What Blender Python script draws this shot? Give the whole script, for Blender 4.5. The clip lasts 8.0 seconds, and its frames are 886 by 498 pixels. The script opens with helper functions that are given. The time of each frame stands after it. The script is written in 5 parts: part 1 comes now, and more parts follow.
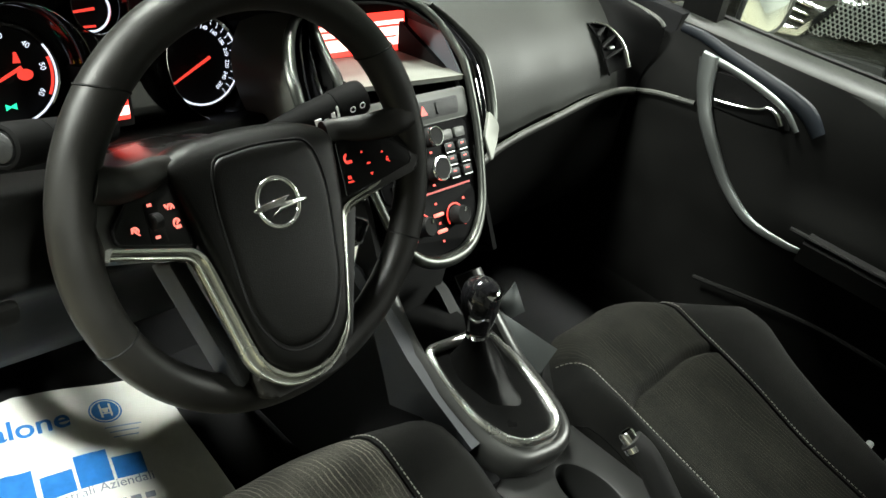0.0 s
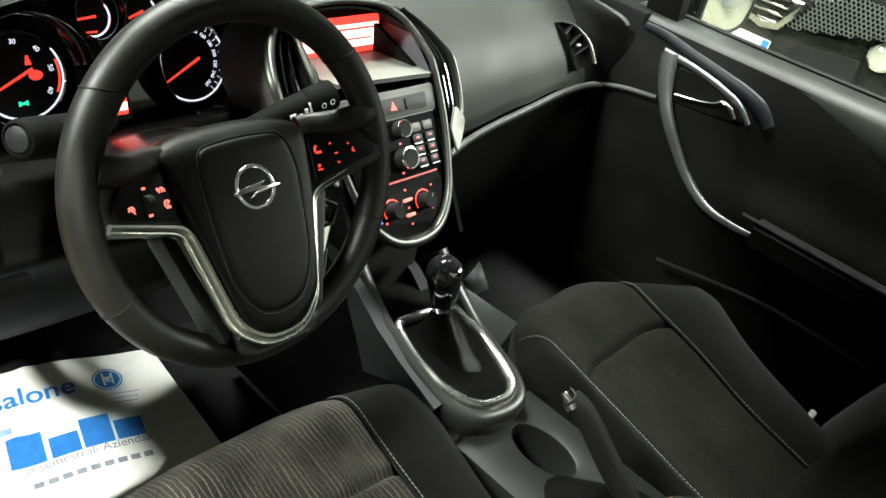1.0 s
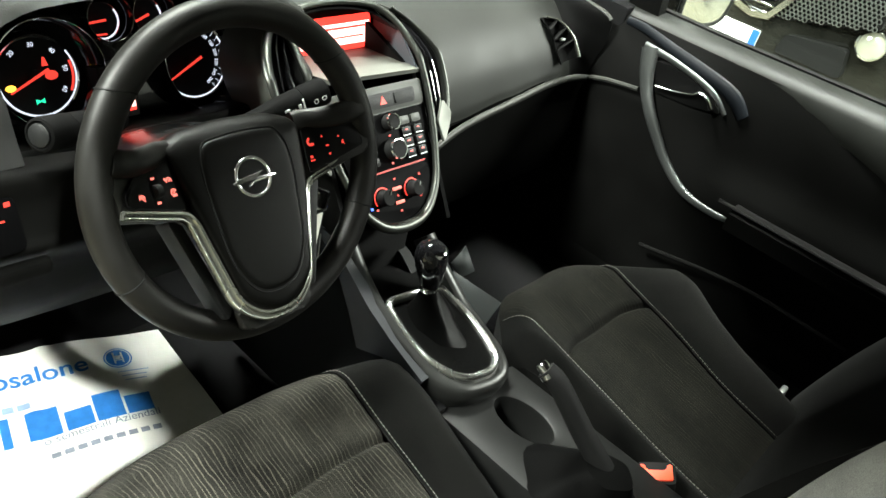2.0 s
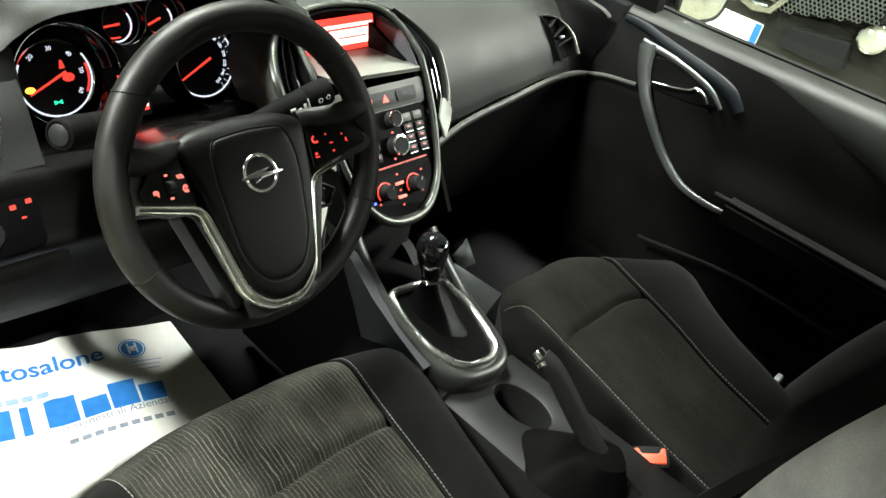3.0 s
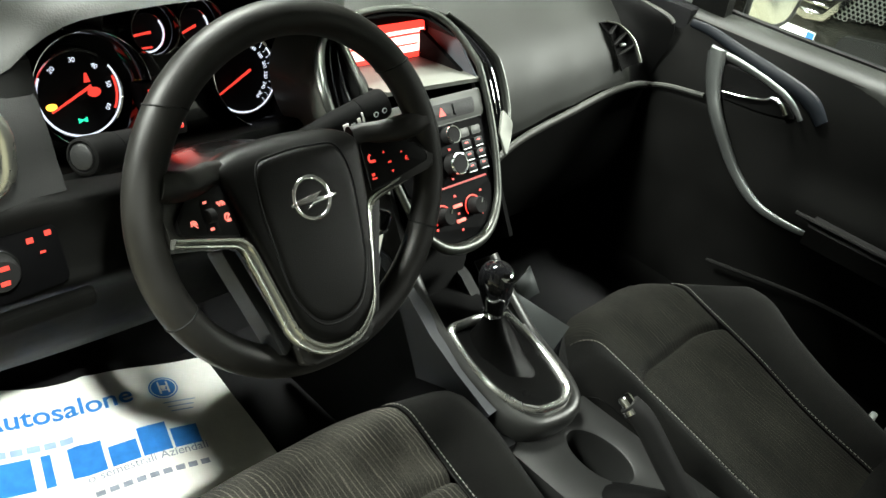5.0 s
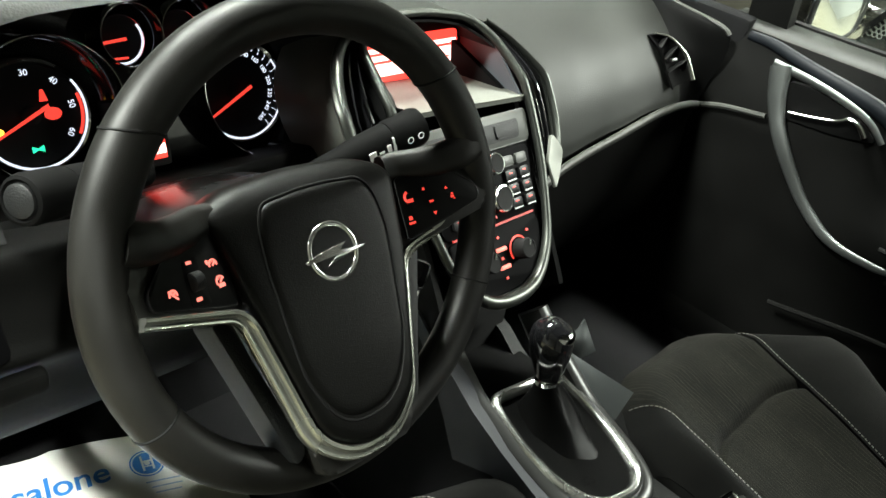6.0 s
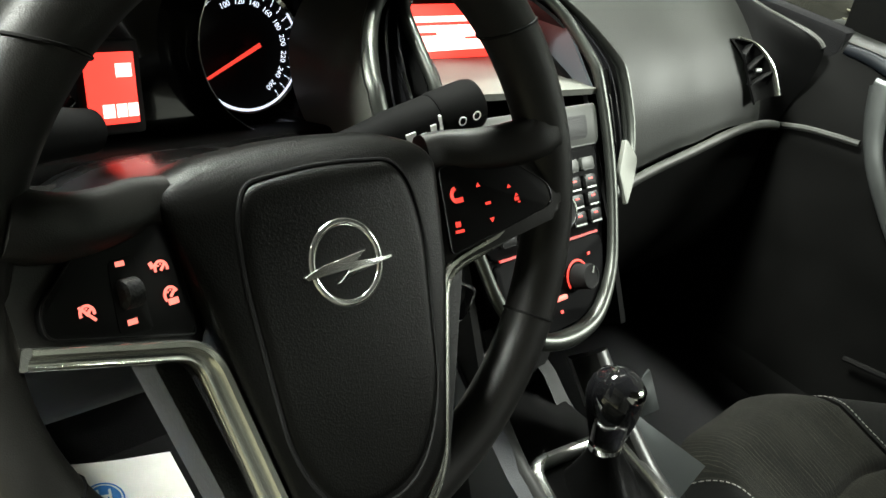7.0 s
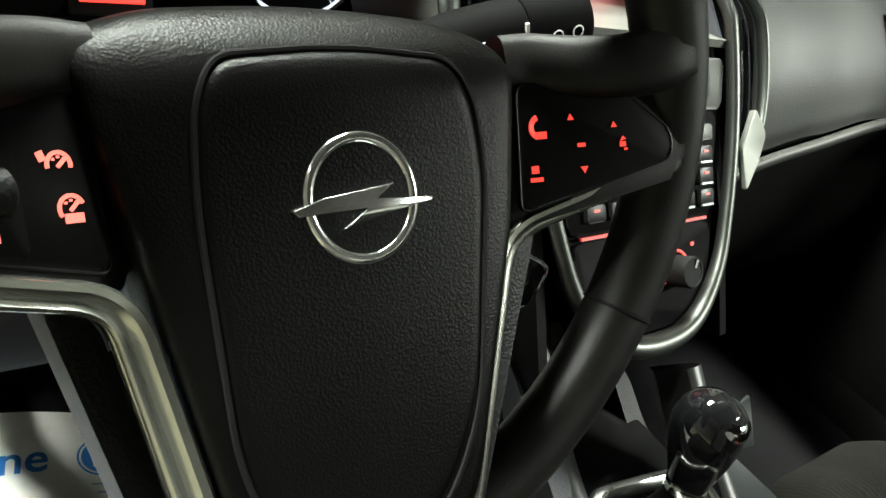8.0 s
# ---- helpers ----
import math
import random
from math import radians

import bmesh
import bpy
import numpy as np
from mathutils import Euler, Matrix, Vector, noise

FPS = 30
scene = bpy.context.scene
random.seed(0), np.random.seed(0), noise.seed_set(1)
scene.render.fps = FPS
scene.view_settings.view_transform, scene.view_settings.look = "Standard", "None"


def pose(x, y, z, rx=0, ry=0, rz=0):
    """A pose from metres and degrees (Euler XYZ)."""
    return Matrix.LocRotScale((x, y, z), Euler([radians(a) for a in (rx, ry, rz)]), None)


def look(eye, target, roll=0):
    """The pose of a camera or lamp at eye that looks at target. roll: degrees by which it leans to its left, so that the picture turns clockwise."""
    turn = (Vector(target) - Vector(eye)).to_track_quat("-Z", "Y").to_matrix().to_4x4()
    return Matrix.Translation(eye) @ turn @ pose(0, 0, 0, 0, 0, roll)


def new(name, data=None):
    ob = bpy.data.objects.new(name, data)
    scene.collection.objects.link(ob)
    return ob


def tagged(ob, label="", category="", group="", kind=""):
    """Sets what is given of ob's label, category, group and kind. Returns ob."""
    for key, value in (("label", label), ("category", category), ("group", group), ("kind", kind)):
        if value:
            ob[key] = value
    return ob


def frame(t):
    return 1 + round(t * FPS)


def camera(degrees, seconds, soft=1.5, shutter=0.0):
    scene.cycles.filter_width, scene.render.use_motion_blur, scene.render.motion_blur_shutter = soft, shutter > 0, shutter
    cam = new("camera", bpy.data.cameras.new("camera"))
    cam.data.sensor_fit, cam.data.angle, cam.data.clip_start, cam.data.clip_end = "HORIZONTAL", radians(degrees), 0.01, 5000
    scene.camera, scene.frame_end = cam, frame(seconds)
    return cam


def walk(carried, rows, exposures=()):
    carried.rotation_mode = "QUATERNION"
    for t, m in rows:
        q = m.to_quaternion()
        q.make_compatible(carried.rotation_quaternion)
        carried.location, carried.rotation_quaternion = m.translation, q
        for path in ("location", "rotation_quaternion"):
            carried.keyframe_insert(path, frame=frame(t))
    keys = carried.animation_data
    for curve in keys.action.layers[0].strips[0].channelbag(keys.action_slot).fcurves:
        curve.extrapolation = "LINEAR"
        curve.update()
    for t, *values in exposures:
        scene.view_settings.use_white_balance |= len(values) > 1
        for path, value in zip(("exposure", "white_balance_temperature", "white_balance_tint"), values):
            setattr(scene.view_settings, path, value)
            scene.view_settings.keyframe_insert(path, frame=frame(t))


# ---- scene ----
cam = camera(58.0, 8.0)
PATH = [
    (0, (-0.7422, -0.4140, 1.2221), (0.6556, 0.5382, 0.1536), 15.49),
    (0.5, (-0.7668, -0.4597, 1.2527), (0.6289, 0.4843, 0.1756), 15.80),
    (1, (-0.7903, -0.5034, 1.2803), (0.5983, 0.4382, 0.1912), 15.61),
    (1.5, (-0.8127, -0.5344, 1.3024), (0.5698, 0.3998, 0.1996), 15.52),
    (3, (-0.8534, -0.5903, 1.3474), (0.5032, 0.3513, 0.2184), 14.72),
    (3.5, (-0.8584, -0.5913, 1.3465), (0.4913, 0.3615, 0.2190), 14.31),
    (4, (-0.8583, -0.5844, 1.3442), (0.4806, 0.3815, 0.2153), 13.79),
    (4.5, (-0.8388, -0.5455, 1.3188), (0.4864, 0.4479, 0.1970), 13.16),
    (6, (-0.6952, -0.3386, 1.1924), (0.6497, 0.6978, 0.1361), 12.40),
    (6.5, (-0.6404, -0.2719, 1.1460), (0.7130, 0.7969, 0.1325), 13.75),
    (7, (-0.5888, -0.2264, 1.0913), (0.7407, 0.8582, 0.0643), 15.94),
    (7.5, (-0.5404, -0.1909, 1.0389), (0.7385, 0.9191, -0.0259), 18.01),
    (8, (-0.4990, -0.1623, 1.0119), (0.6895, 1.0033, -0.0978), 19.84),
]
walk(cam, [(t, look(eye, target, roll)) for t, eye, target, roll in PATH])

# ---- world and large lights ----
world = bpy.data.worlds.new("showroom_air")
scene.world = world
world.use_nodes = True
world.node_tree.nodes["Background"].inputs[0].default_value = (0.9, 1.0, 0.96, 1)
world.node_tree.nodes["Background"].inputs[1].default_value = 0.003
scene.view_settings.exposure = 0.32


def area_lamp(name, eye, target, sx, sy, watts, colour):
    data = bpy.data.lights.new(name, "AREA")
    data.shape, data.size, data.size_y, data.energy, data.color = "RECTANGLE", sx, sy, watts, colour
    ob = new(name, data)
    ob.matrix_world = look(eye, target)
    return ob


LAMPS = [
    ((0.10, 1.80, 3.75), (0.10, 1.60, 0), 1.5, 0.5, 460),
    ((-1.25, -2.30, 3.75), (-0.5, 0.1, 0.5), 0.16, 0.16, 350),
    ((-3.05, 0.90, 3.75), (-2.40, 0.7, 0), 0.6, 1.0, 560),
    ((1.04, -0.1, 3.75), (1.04, -0.1, 0), 0.25, 1.4, 380),
    ((4.6, -3.4, 3.75), (4.6, -3.4, 0), 3.0, 1.4, 1300),
]
for place, aim, sx, sy, watts in LAMPS:
    area_lamp("ceiling_lamp", place, aim, sx, sy, watts, (0.95, 1.0, 0.91))


# ---- materials ----
def material(name, colour, rough=0.5, metal=0.0, grain=0.0, grain_size=400.0, vary=0.15, vary_size=12.0, coat=0.0, spec=0.3):
    m = bpy.data.materials.new(name)
    m.use_nodes = True
    nt = m.node_tree
    b = nt.nodes["Principled BSDF"]
    b.inputs["Roughness"].default_value = rough
    b.inputs["Metallic"].default_value = metal
    b.inputs["Coat Weight"].default_value = coat
    b.inputs["Specular IOR Level"].default_value = spec
    tc = nt.nodes.new("ShaderNodeTexCoord")
    n1 = nt.nodes.new("ShaderNodeTexNoise")
    n1.inputs["Scale"].default_value = vary_size
    n1.inputs["Detail"].default_value = 5
    nt.links.new(tc.outputs["Object"], n1.inputs["Vector"])
    ramp = nt.nodes.new("ShaderNodeMapRange")
    ramp.inputs["From Min"].default_value, ramp.inputs["From Max"].default_value = 0.3, 0.7
    ramp.inputs["To Min"].default_value, ramp.inputs["To Max"].default_value = 1 - vary, 1 + vary
    nt.links.new(n1.outputs["Fac"], ramp.inputs["Value"])
    mul = nt.nodes.new("ShaderNodeVectorMath")
    mul.operation = "SCALE"
    mul.inputs[0].default_value = colour
    nt.links.new(ramp.outputs["Result"], mul.inputs["Scale"])
    nt.links.new(mul.outputs["Vector"], b.inputs["Base Color"])
    rr = nt.nodes.new("ShaderNodeMapRange")
    rr.inputs["From Min"].default_value, rr.inputs["From Max"].default_value = 0.3, 0.7
    rr.inputs["To Min"].default_value, rr.inputs["To Max"].default_value = max(rough - 0.06, 0.02), min(rough + 0.06, 1)
    nt.links.new(n1.outputs["Fac"], rr.inputs["Value"])
    nt.links.new(rr.outputs["Result"], b.inputs["Roughness"])
    if grain:
        v = nt.nodes.new("ShaderNodeTexVoronoi")
        v.inputs["Scale"].default_value = grain_size
        nt.links.new(tc.outputs["Object"], v.inputs["Vector"])
        bp = nt.nodes.new("ShaderNodeBump")
        bp.inputs["Strength"].default_value = grain
        bp.inputs["Distance"].default_value = 0.0006
        nt.links.new(v.outputs["Distance"], bp.inputs["Height"])
        nt.links.new(bp.outputs["Normal"], b.inputs["Normal"])
    return m


def glow(name, colour, strength):
    m = bpy.data.materials.new(name)
    m.use_nodes = True
    b = m.node_tree.nodes["Principled BSDF"]
    b.inputs["Base Color"].default_value = (*[c * 0.3 for c in colour], 1)
    b.inputs["Emission Color"].default_value = (*colour, 1)
    b.inputs["Emission Strength"].default_value = strength
    return m


def glass_material(name, colour, alpha):
    m = bpy.data.materials.new(name)
    m.use_nodes = True
    nt = m.node_tree
    b = nt.nodes["Principled BSDF"]
    out = nt.nodes["Material Output"]
    b.inputs["Base Color"].default_value = (*colour, 1)
    b.inputs["Roughness"].default_value = 0.02
    tr = nt.nodes.new("ShaderNodeBsdfTransparent")
    gl = nt.nodes.new("ShaderNodeBsdfGlossy")
    gl.inputs["Roughness"].default_value = 0.02
    mix = nt.nodes.new("ShaderNodeMixShader")
    mix.inputs[0].default_value = alpha
    tr.inputs[0].default_value = (*colour, 1)
    nt.links.new(tr.outputs[0], mix.inputs[1])
    nt.links.new(gl.outputs[0], mix.inputs[2])
    nt.links.new(mix.outputs[0], out.inputs["Surface"])
    return m


PLASTIC = material("black_grained_plastic", (0.0034, 0.0034, 0.0032), 0.6, spec=0.06, grain=0.2, grain_size=900)
PLASTIC2 = material("dark_grey_plastic", (0.010, 0.0104, 0.0106), 0.5, spec=0.25, grain=0.4, grain_size=700)
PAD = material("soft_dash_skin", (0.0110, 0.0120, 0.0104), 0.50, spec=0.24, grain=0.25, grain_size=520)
GLOSSY = material("piano_black", (0.008, 0.008, 0.009), 0.08, coat=0.6, vary=0.05)
MATT = material("matt_black", (0.006, 0.006, 0.006), 0.75, vary=0.2, spec=0.15)
LEATHER = material("black_leather", (0.006, 0.0057, 0.0050), 0.46, spec=0.34, grain=0.14, grain_size=1500, vary=0.2, vary_size=30)
AIRBAG = material("grained_airbag_skin", (0.0026, 0.0026, 0.0023), 0.37, spec=0.13, grain=0.22, grain_size=950)
SILVER = material("satin_silver_paint", (0.44, 0.45, 0.405), 0.25, metal=0.94, vary=0.06, spec=0.5)
DARKSILVER = material("dull_silver", (0.20, 0.21, 0.20), 0.34, metal=0.8, vary=0.08)
HANDLEGREY = material("satin_grey_handle", (0.10, 0.106, 0.104), 0.34, metal=0.75, vary=0.08)
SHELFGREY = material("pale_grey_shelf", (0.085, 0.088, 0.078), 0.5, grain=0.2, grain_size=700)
PANEGREY = material("blue_grey_pane", (0.06, 0.066, 0.076), 0.5, vary=0.1)
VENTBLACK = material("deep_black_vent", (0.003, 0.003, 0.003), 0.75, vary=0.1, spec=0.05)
SHROUDBLACK = material("satin_black_shroud", (0.006, 0.006, 0.006), 0.3, vary=0.1, spec=0.4)
SEAM = material("soft_grey_seam", (0.030, 0.031, 0.028), 0.45, vary=0.1)
EMBLEM = material("bright_emblem_metal", (0.85, 0.85, 0.82), 0.13, metal=0.96, vary=0.05, spec=0.5)
CHROME = material("polished_chrome", (0.82, 0.83, 0.82), 0.08, metal=1.0, vary=0.03)
RUBBER = material("dark_boot_leather", (0.0022, 0.0022, 0.0022), 0.32, spec=0.05, grain=0.25, grain_size=900)
CARPET = material("black_carpet", (0.007, 0.007, 0.0075), 0.95, spec=0.1, grain=1.0, grain_size=900)
RED = glow("red_backlight", (1.0, 0.06, 0.04), 1.0)
REDDIM = glow("dim_red_line", (1.0, 0.04, 0.03), 0.22)
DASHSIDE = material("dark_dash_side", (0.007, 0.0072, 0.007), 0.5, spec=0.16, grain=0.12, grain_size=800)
REDSOFT = glow("pale_red_backlight", (1.0, 0.20, 0.15), 1.5)
DISPLAY = glow("red_display", (1.0, 0.045, 0.03), 2.0)
DISPLAYROWS = glow("pink_display_rows", (1.0, 0.50, 0.44), 3.2)
GREEN = glow("green_telltale", (0.02, 0.75, 0.35), 1.6)
AMBER = glow("amber_telltale", (1.0, 0.5, 0.05), 2.4)
WHITEGLOW = glow("dial_numerals", (0.8, 0.86, 1.0), 1.0)
BLUEGLOW = glow("blue_dot", (0.05, 0.15, 1.0), 2.0)

WHITEPRINT = material("white_print", (0.75, 0.75, 0.72), 0.5, vary=0.1)
TAGPAPER = material("pale_tag", (0.8, 0.8, 0.72), 0.4, vary=0.1)
BLUEINK = material("blue_ink", (0.03, 0.19, 0.55), 0.5, vary=0.15, vary_size=60)
PALEINK = material("pale_blue_ink", (0.30, 0.42, 0.60), 0.6, vary=0.15, vary_size=60)
PALEGREY = material("pale_grey_print", (0.42, 0.43, 0.42), 0.5, vary=0.1)
GREYINK = material("grey_ink", (0.24, 0.27, 0.33), 0.6, vary=0.2, vary_size=60)


def paper_material():
    m = material("creased_white_paper", (0.80, 0.80, 0.76), 0.55, vary=0.05, vary_size=25)
    nt = m.node_tree
    b = nt.nodes["Principled BSDF"]
    tc = nt.nodes.new("ShaderNodeTexCoord")
    n = nt.nodes.new("ShaderNodeTexNoise")
    n.inputs["Scale"].default_value, n.inputs["Detail"].default_value, n.inputs["Distortion"].default_value = 28, 4, 0.6
    nt.links.new(tc.outputs["Object"], n.inputs["Vector"])
    bp = nt.nodes.new("ShaderNodeBump")
    bp.inputs["Strength"].default_value, bp.inputs["Distance"].default_value = 0.5, 0.004
    nt.links.new(n.outputs["Fac"], bp.inputs["Height"])
    nt.links.new(bp.outputs["Normal"], b.inputs["Normal"])
    return m


PAPER = paper_material()


def fabric(name, base, thread, stripes, amount, turn=0.0):
    """Woven cloth: fine weave, with wavy pale threads when stripes is above 0."""
    m = bpy.data.materials.new(name)
    m.use_nodes = True
    nt = m.node_tree
    b = nt.nodes["Principled BSDF"]
    b.inputs["Roughness"].default_value = 0.85
    b.inputs["Sheen Weight"].default_value = 0.02
    b.inputs["Specular IOR Level"].default_value = 0.05
    tc = nt.nodes.new("ShaderNodeTexCoord")
    mp = nt.nodes.new("ShaderNodeMapping")
    mp.inputs["Rotation"].default_value = (0, 0, turn)
    nt.links.new(tc.outputs["Object"], mp.inputs["Vector"])
    fine = nt.nodes.new("ShaderNodeTexNoise")
    fine.inputs["Scale"].default_value, fine.inputs["Detail"].default_value = 900, 2
    nt.links.new(tc.outputs["Object"], fine.inputs["Vector"])
    blot = nt.nodes.new("ShaderNodeTexNoise")
    blot.inputs["Scale"].default_value, blot.inputs["Detail"].default_value = 16, 4
    nt.links.new(tc.outputs["Object"], blot.inputs["Vector"])
    mix = nt.nodes.new("ShaderNodeMix")
    mix.data_type = "RGBA"
    mix.inputs["A"].default_value, mix.inputs["B"].default_value = (*base, 1), (*thread, 1)
    add = nt.nodes.new("ShaderNodeMath")
    add.operation = "MULTIPLY"
    nt.links.new(fine.outputs["Fac"], add.inputs[0])
    nt.links.new(blot.outputs["Fac"], add.inputs[1])
    fac = nt.nodes.new("ShaderNodeMapRange")
    fac.inputs["From Min"].default_value, fac.inputs["From Max"].default_value = 0.12, 0.42
    fac.inputs["To Min"].default_value, fac.inputs["To Max"].default_value = 0.0, 0.35 if stripes else 0.6
    nt.links.new(add.outputs[0], fac.inputs["Value"])
    out = fac.outputs["Result"]
    if stripes:
        squash = nt.nodes.new("ShaderNodeMapping")
        squash.inputs["Scale"].default_value = (45.0, 20.0, 1.0)
        nt.links.new(mp.outputs["Vector"], squash.inputs["Vector"])
        wob = nt.nodes.new("ShaderNodeTexNoise")
        wob.inputs["Scale"].default_value, wob.inputs["Detail"].default_value = 1.0, 1.0
        nt.links.new(squash.outputs["Vector"], wob.inputs["Vector"])
        tall = nt.nodes.new("ShaderNodeMapping")
        tall.inputs["Scale"].default_value = (38.0, 9.0, 1.0)
        nt.links.new(mp.outputs["Vector"], tall.inputs["Vector"])
        band = nt.nodes.new("ShaderNodeTexNoise")
        band.inputs["Scale"].default_value, band.inputs["Detail"].default_value = 1.0, 3.0
        nt.links.new(tall.outputs["Vector"], band.inputs["Vector"])
        dimmer = nt.nodes.new("ShaderNodeMapRange")
        dimmer.inputs["From Min"].default_value, dimmer.inputs["From Max"].default_value = 0.35, 0.65
        dimmer.inputs["To Min"].default_value, dimmer.inputs["To Max"].default_value = 0.35, 1.0
        nt.links.new(band.outputs["Fac"], dimmer.inputs["Value"])
        sx = nt.nodes.new("ShaderNodeSeparateXYZ")
        nt.links.new(mp.outputs["Vector"], sx.inputs[0])
        off = nt.nodes.new("ShaderNodeMath")
        off.operation = "MULTIPLY_ADD"
        off.inputs[1].default_value = 0.0030
        stp = nt.nodes.new("ShaderNodeMapRange")
        stp.inputs["From Min"].default_value, stp.inputs["From Max"].default_value = 0.40, 0.60
        nt.links.new(wob.outputs["Fac"], stp.inputs["Value"])
        nt.links.new(stp.outputs["Result"], off.inputs[0])
        nt.links.new(sx.outputs["X"], off.inputs[2])
        cb = nt.nodes.new("ShaderNodeCombineXYZ")
        nt.links.new(off.outputs[0], cb.inputs["X"])
        lines = nt.nodes.new("ShaderNodeTexWave")
        lines.wave_type, lines.bands_direction, lines.wave_profile = "BANDS", "X", "SIN"
        lines.inputs["Scale"].default_value = stripes
        nt.links.new(cb.outputs[0], lines.inputs["Vector"])
        cut = nt.nodes.new("ShaderNodeMapRange")
        cut.inputs["From Min"].default_value, cut.inputs["From Max"].default_value = 0.72, 0.98
        cut.inputs["To Min"].default_value, cut.inputs["To Max"].default_value = 0.0, amount
        nt.links.new(lines.outputs["Fac"], cut.inputs["Value"])
        brk = nt.nodes.new("ShaderNodeMath")
        brk.operation = "MULTIPLY"
        bnz = nt.nodes.new("ShaderNodeMapRange")
        bnz.inputs["From Min"].default_value, bnz.inputs["From Max"].default_value = 0.30, 0.52
        nt.links.new(fine.outputs["Fac"], bnz.inputs["Value"])
        nt.links.new(cut.outputs["Result"], brk.inputs[0])
        nt.links.new(bnz.outputs["Result"], brk.inputs[1])
        mx = nt.nodes.new("ShaderNodeMath")
        mx.operation = "MAXIMUM"
        dim = nt.nodes.new("ShaderNodeMath")
        dim.operation = "MULTIPLY"
        nt.links.new(brk.outputs[0], dim.inputs[0])
        nt.links.new(dimmer.outputs["Result"], dim.inputs[1])
        nt.links.new(dim.outputs[0], mx.inputs[0])
        nt.links.new(out, mx.inputs[1])
        out = mx.outputs[0]
    nt.links.new(out, mix.inputs["Factor"])
    nt.links.new(mix.outputs["Result"], b.inputs["Base Color"])
    bp = nt.nodes.new("ShaderNodeBump")
    bp.inputs["Strength"].default_value, bp.inputs["Distance"].default_value = 0.6, 0.0008
    nt.links.new(fine.outputs["Fac"], bp.inputs["Height"])
    nt.links.new(bp.outputs["Normal"], b.inputs["Normal"])
    return m


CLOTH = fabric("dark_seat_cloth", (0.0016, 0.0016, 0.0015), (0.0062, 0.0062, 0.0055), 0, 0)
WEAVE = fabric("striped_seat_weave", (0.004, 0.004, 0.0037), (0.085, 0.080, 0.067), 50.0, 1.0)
THREAD = material("pale_thread", (0.16, 0.155, 0.14), 0.7, vary=0.2, vary_size=400)
ORANGE = material("orange_red_plastic", (0.75, 0.07, 0.03), 0.35, vary=0.08)
CARPAINT = material("black_car_paint", (0.012, 0.012, 0.010), 0.06, coat=0.8, vary=0.15)
PLATEWHITE = material("white_plate", (0.78, 0.78, 0.75), 0.35, vary=0.05)
PLATEBLUE = material("blue_plate_band", (0.02, 0.12, 0.55), 0.35, vary=0.08)
MIRRORGLASS = material("mirror_glass", (0.85, 0.87, 0.86), 0.02, metal=1.0, vary=0.01)
LENSGLASS = material("lamp_lens", (0.6, 0.6, 0.5), 0.12, metal=0.5, vary=0.1)
GLASS = glass_material("car_glass", (0.93, 0.96, 0.94), 0.05)
# The striped weave again, its colours darkened for the shade over the passenger seat.
SHADEDWEAVE = fabric("striped_weave_painted_shaded", (0.0018, 0.0018, 0.0016), (0.022, 0.0213, 0.0165), 50.0, 0.9)

RIMGREY = material("worn_grey_rim", (0.014, 0.0143, 0.0136), 0.36, vary=0.15, spec=0.4)
PANELBLACK = material("satin_black_panel", (0.004, 0.004, 0.004), 0.45, vary=0.1, spec=0.08)
GREYPAINT = material("satin_grey_paint", (0.032, 0.034, 0.030), 0.42, vary=0.08, spec=0.3)
LEAFSILVER = material("pale_leaf_silver", (0.13, 0.135, 0.12), 0.45, metal=0.3, vary=0.06)
RINGSILVER = material("polished_gear_ring", (0.72, 0.73, 0.70), 0.24, metal=1.0, vary=0.05)
SIDEGREY = material("blue_grey_console_side", (0.022, 0.0235, 0.027), 0.55, vary=0.12, grain=0.2, grain_size=700)
BUTTONBLACK = material("satin_black_button", (0.007, 0.007, 0.007), 0.35, vary=0.1, spec=0.12)
RADIOBLACK = material("dark_radio_face", (0.0022, 0.0022, 0.0024), 0.5, vary=0.1, spec=0.02)
WETPAINT = material("beaded_black_paint", (0.012, 0.012, 0.010), 0.05, coat=0.8, vary=0.2, grain=0.9, grain_size=70)
WINGGREY = material("pale_wing_plastic", (0.040, 0.044, 0.044), 0.45, vary=0.08)
FRAMESILVER = material("satin_frame_silver", (0.062, 0.066, 0.060), 0.40, metal=0.9, vary=0.06)
# Seat cloth in a much paler colour, standing in for light on the driver backrest.
LITBACKCLOTH = fabric("bolster_cloth_painted_lit", (0.08, 0.08, 0.074), (0.20, 0.20, 0.185), 0, 0)
TRIMBLUE = material("dark_blue_grey_trim", (0.007, 0.0085, 0.011), 0.4, vary=0.1, spec=0.12)


# ---- builders ----
ROOT = {}


def thing(name, at, label, category, group="", kind=""):
    ob = new(name)
    ob.empty_display_size = 0.05
    ob.location = at
    tagged(ob, label, category, group, kind)
    ROOT[ob.name] = Vector(at)
    return ob


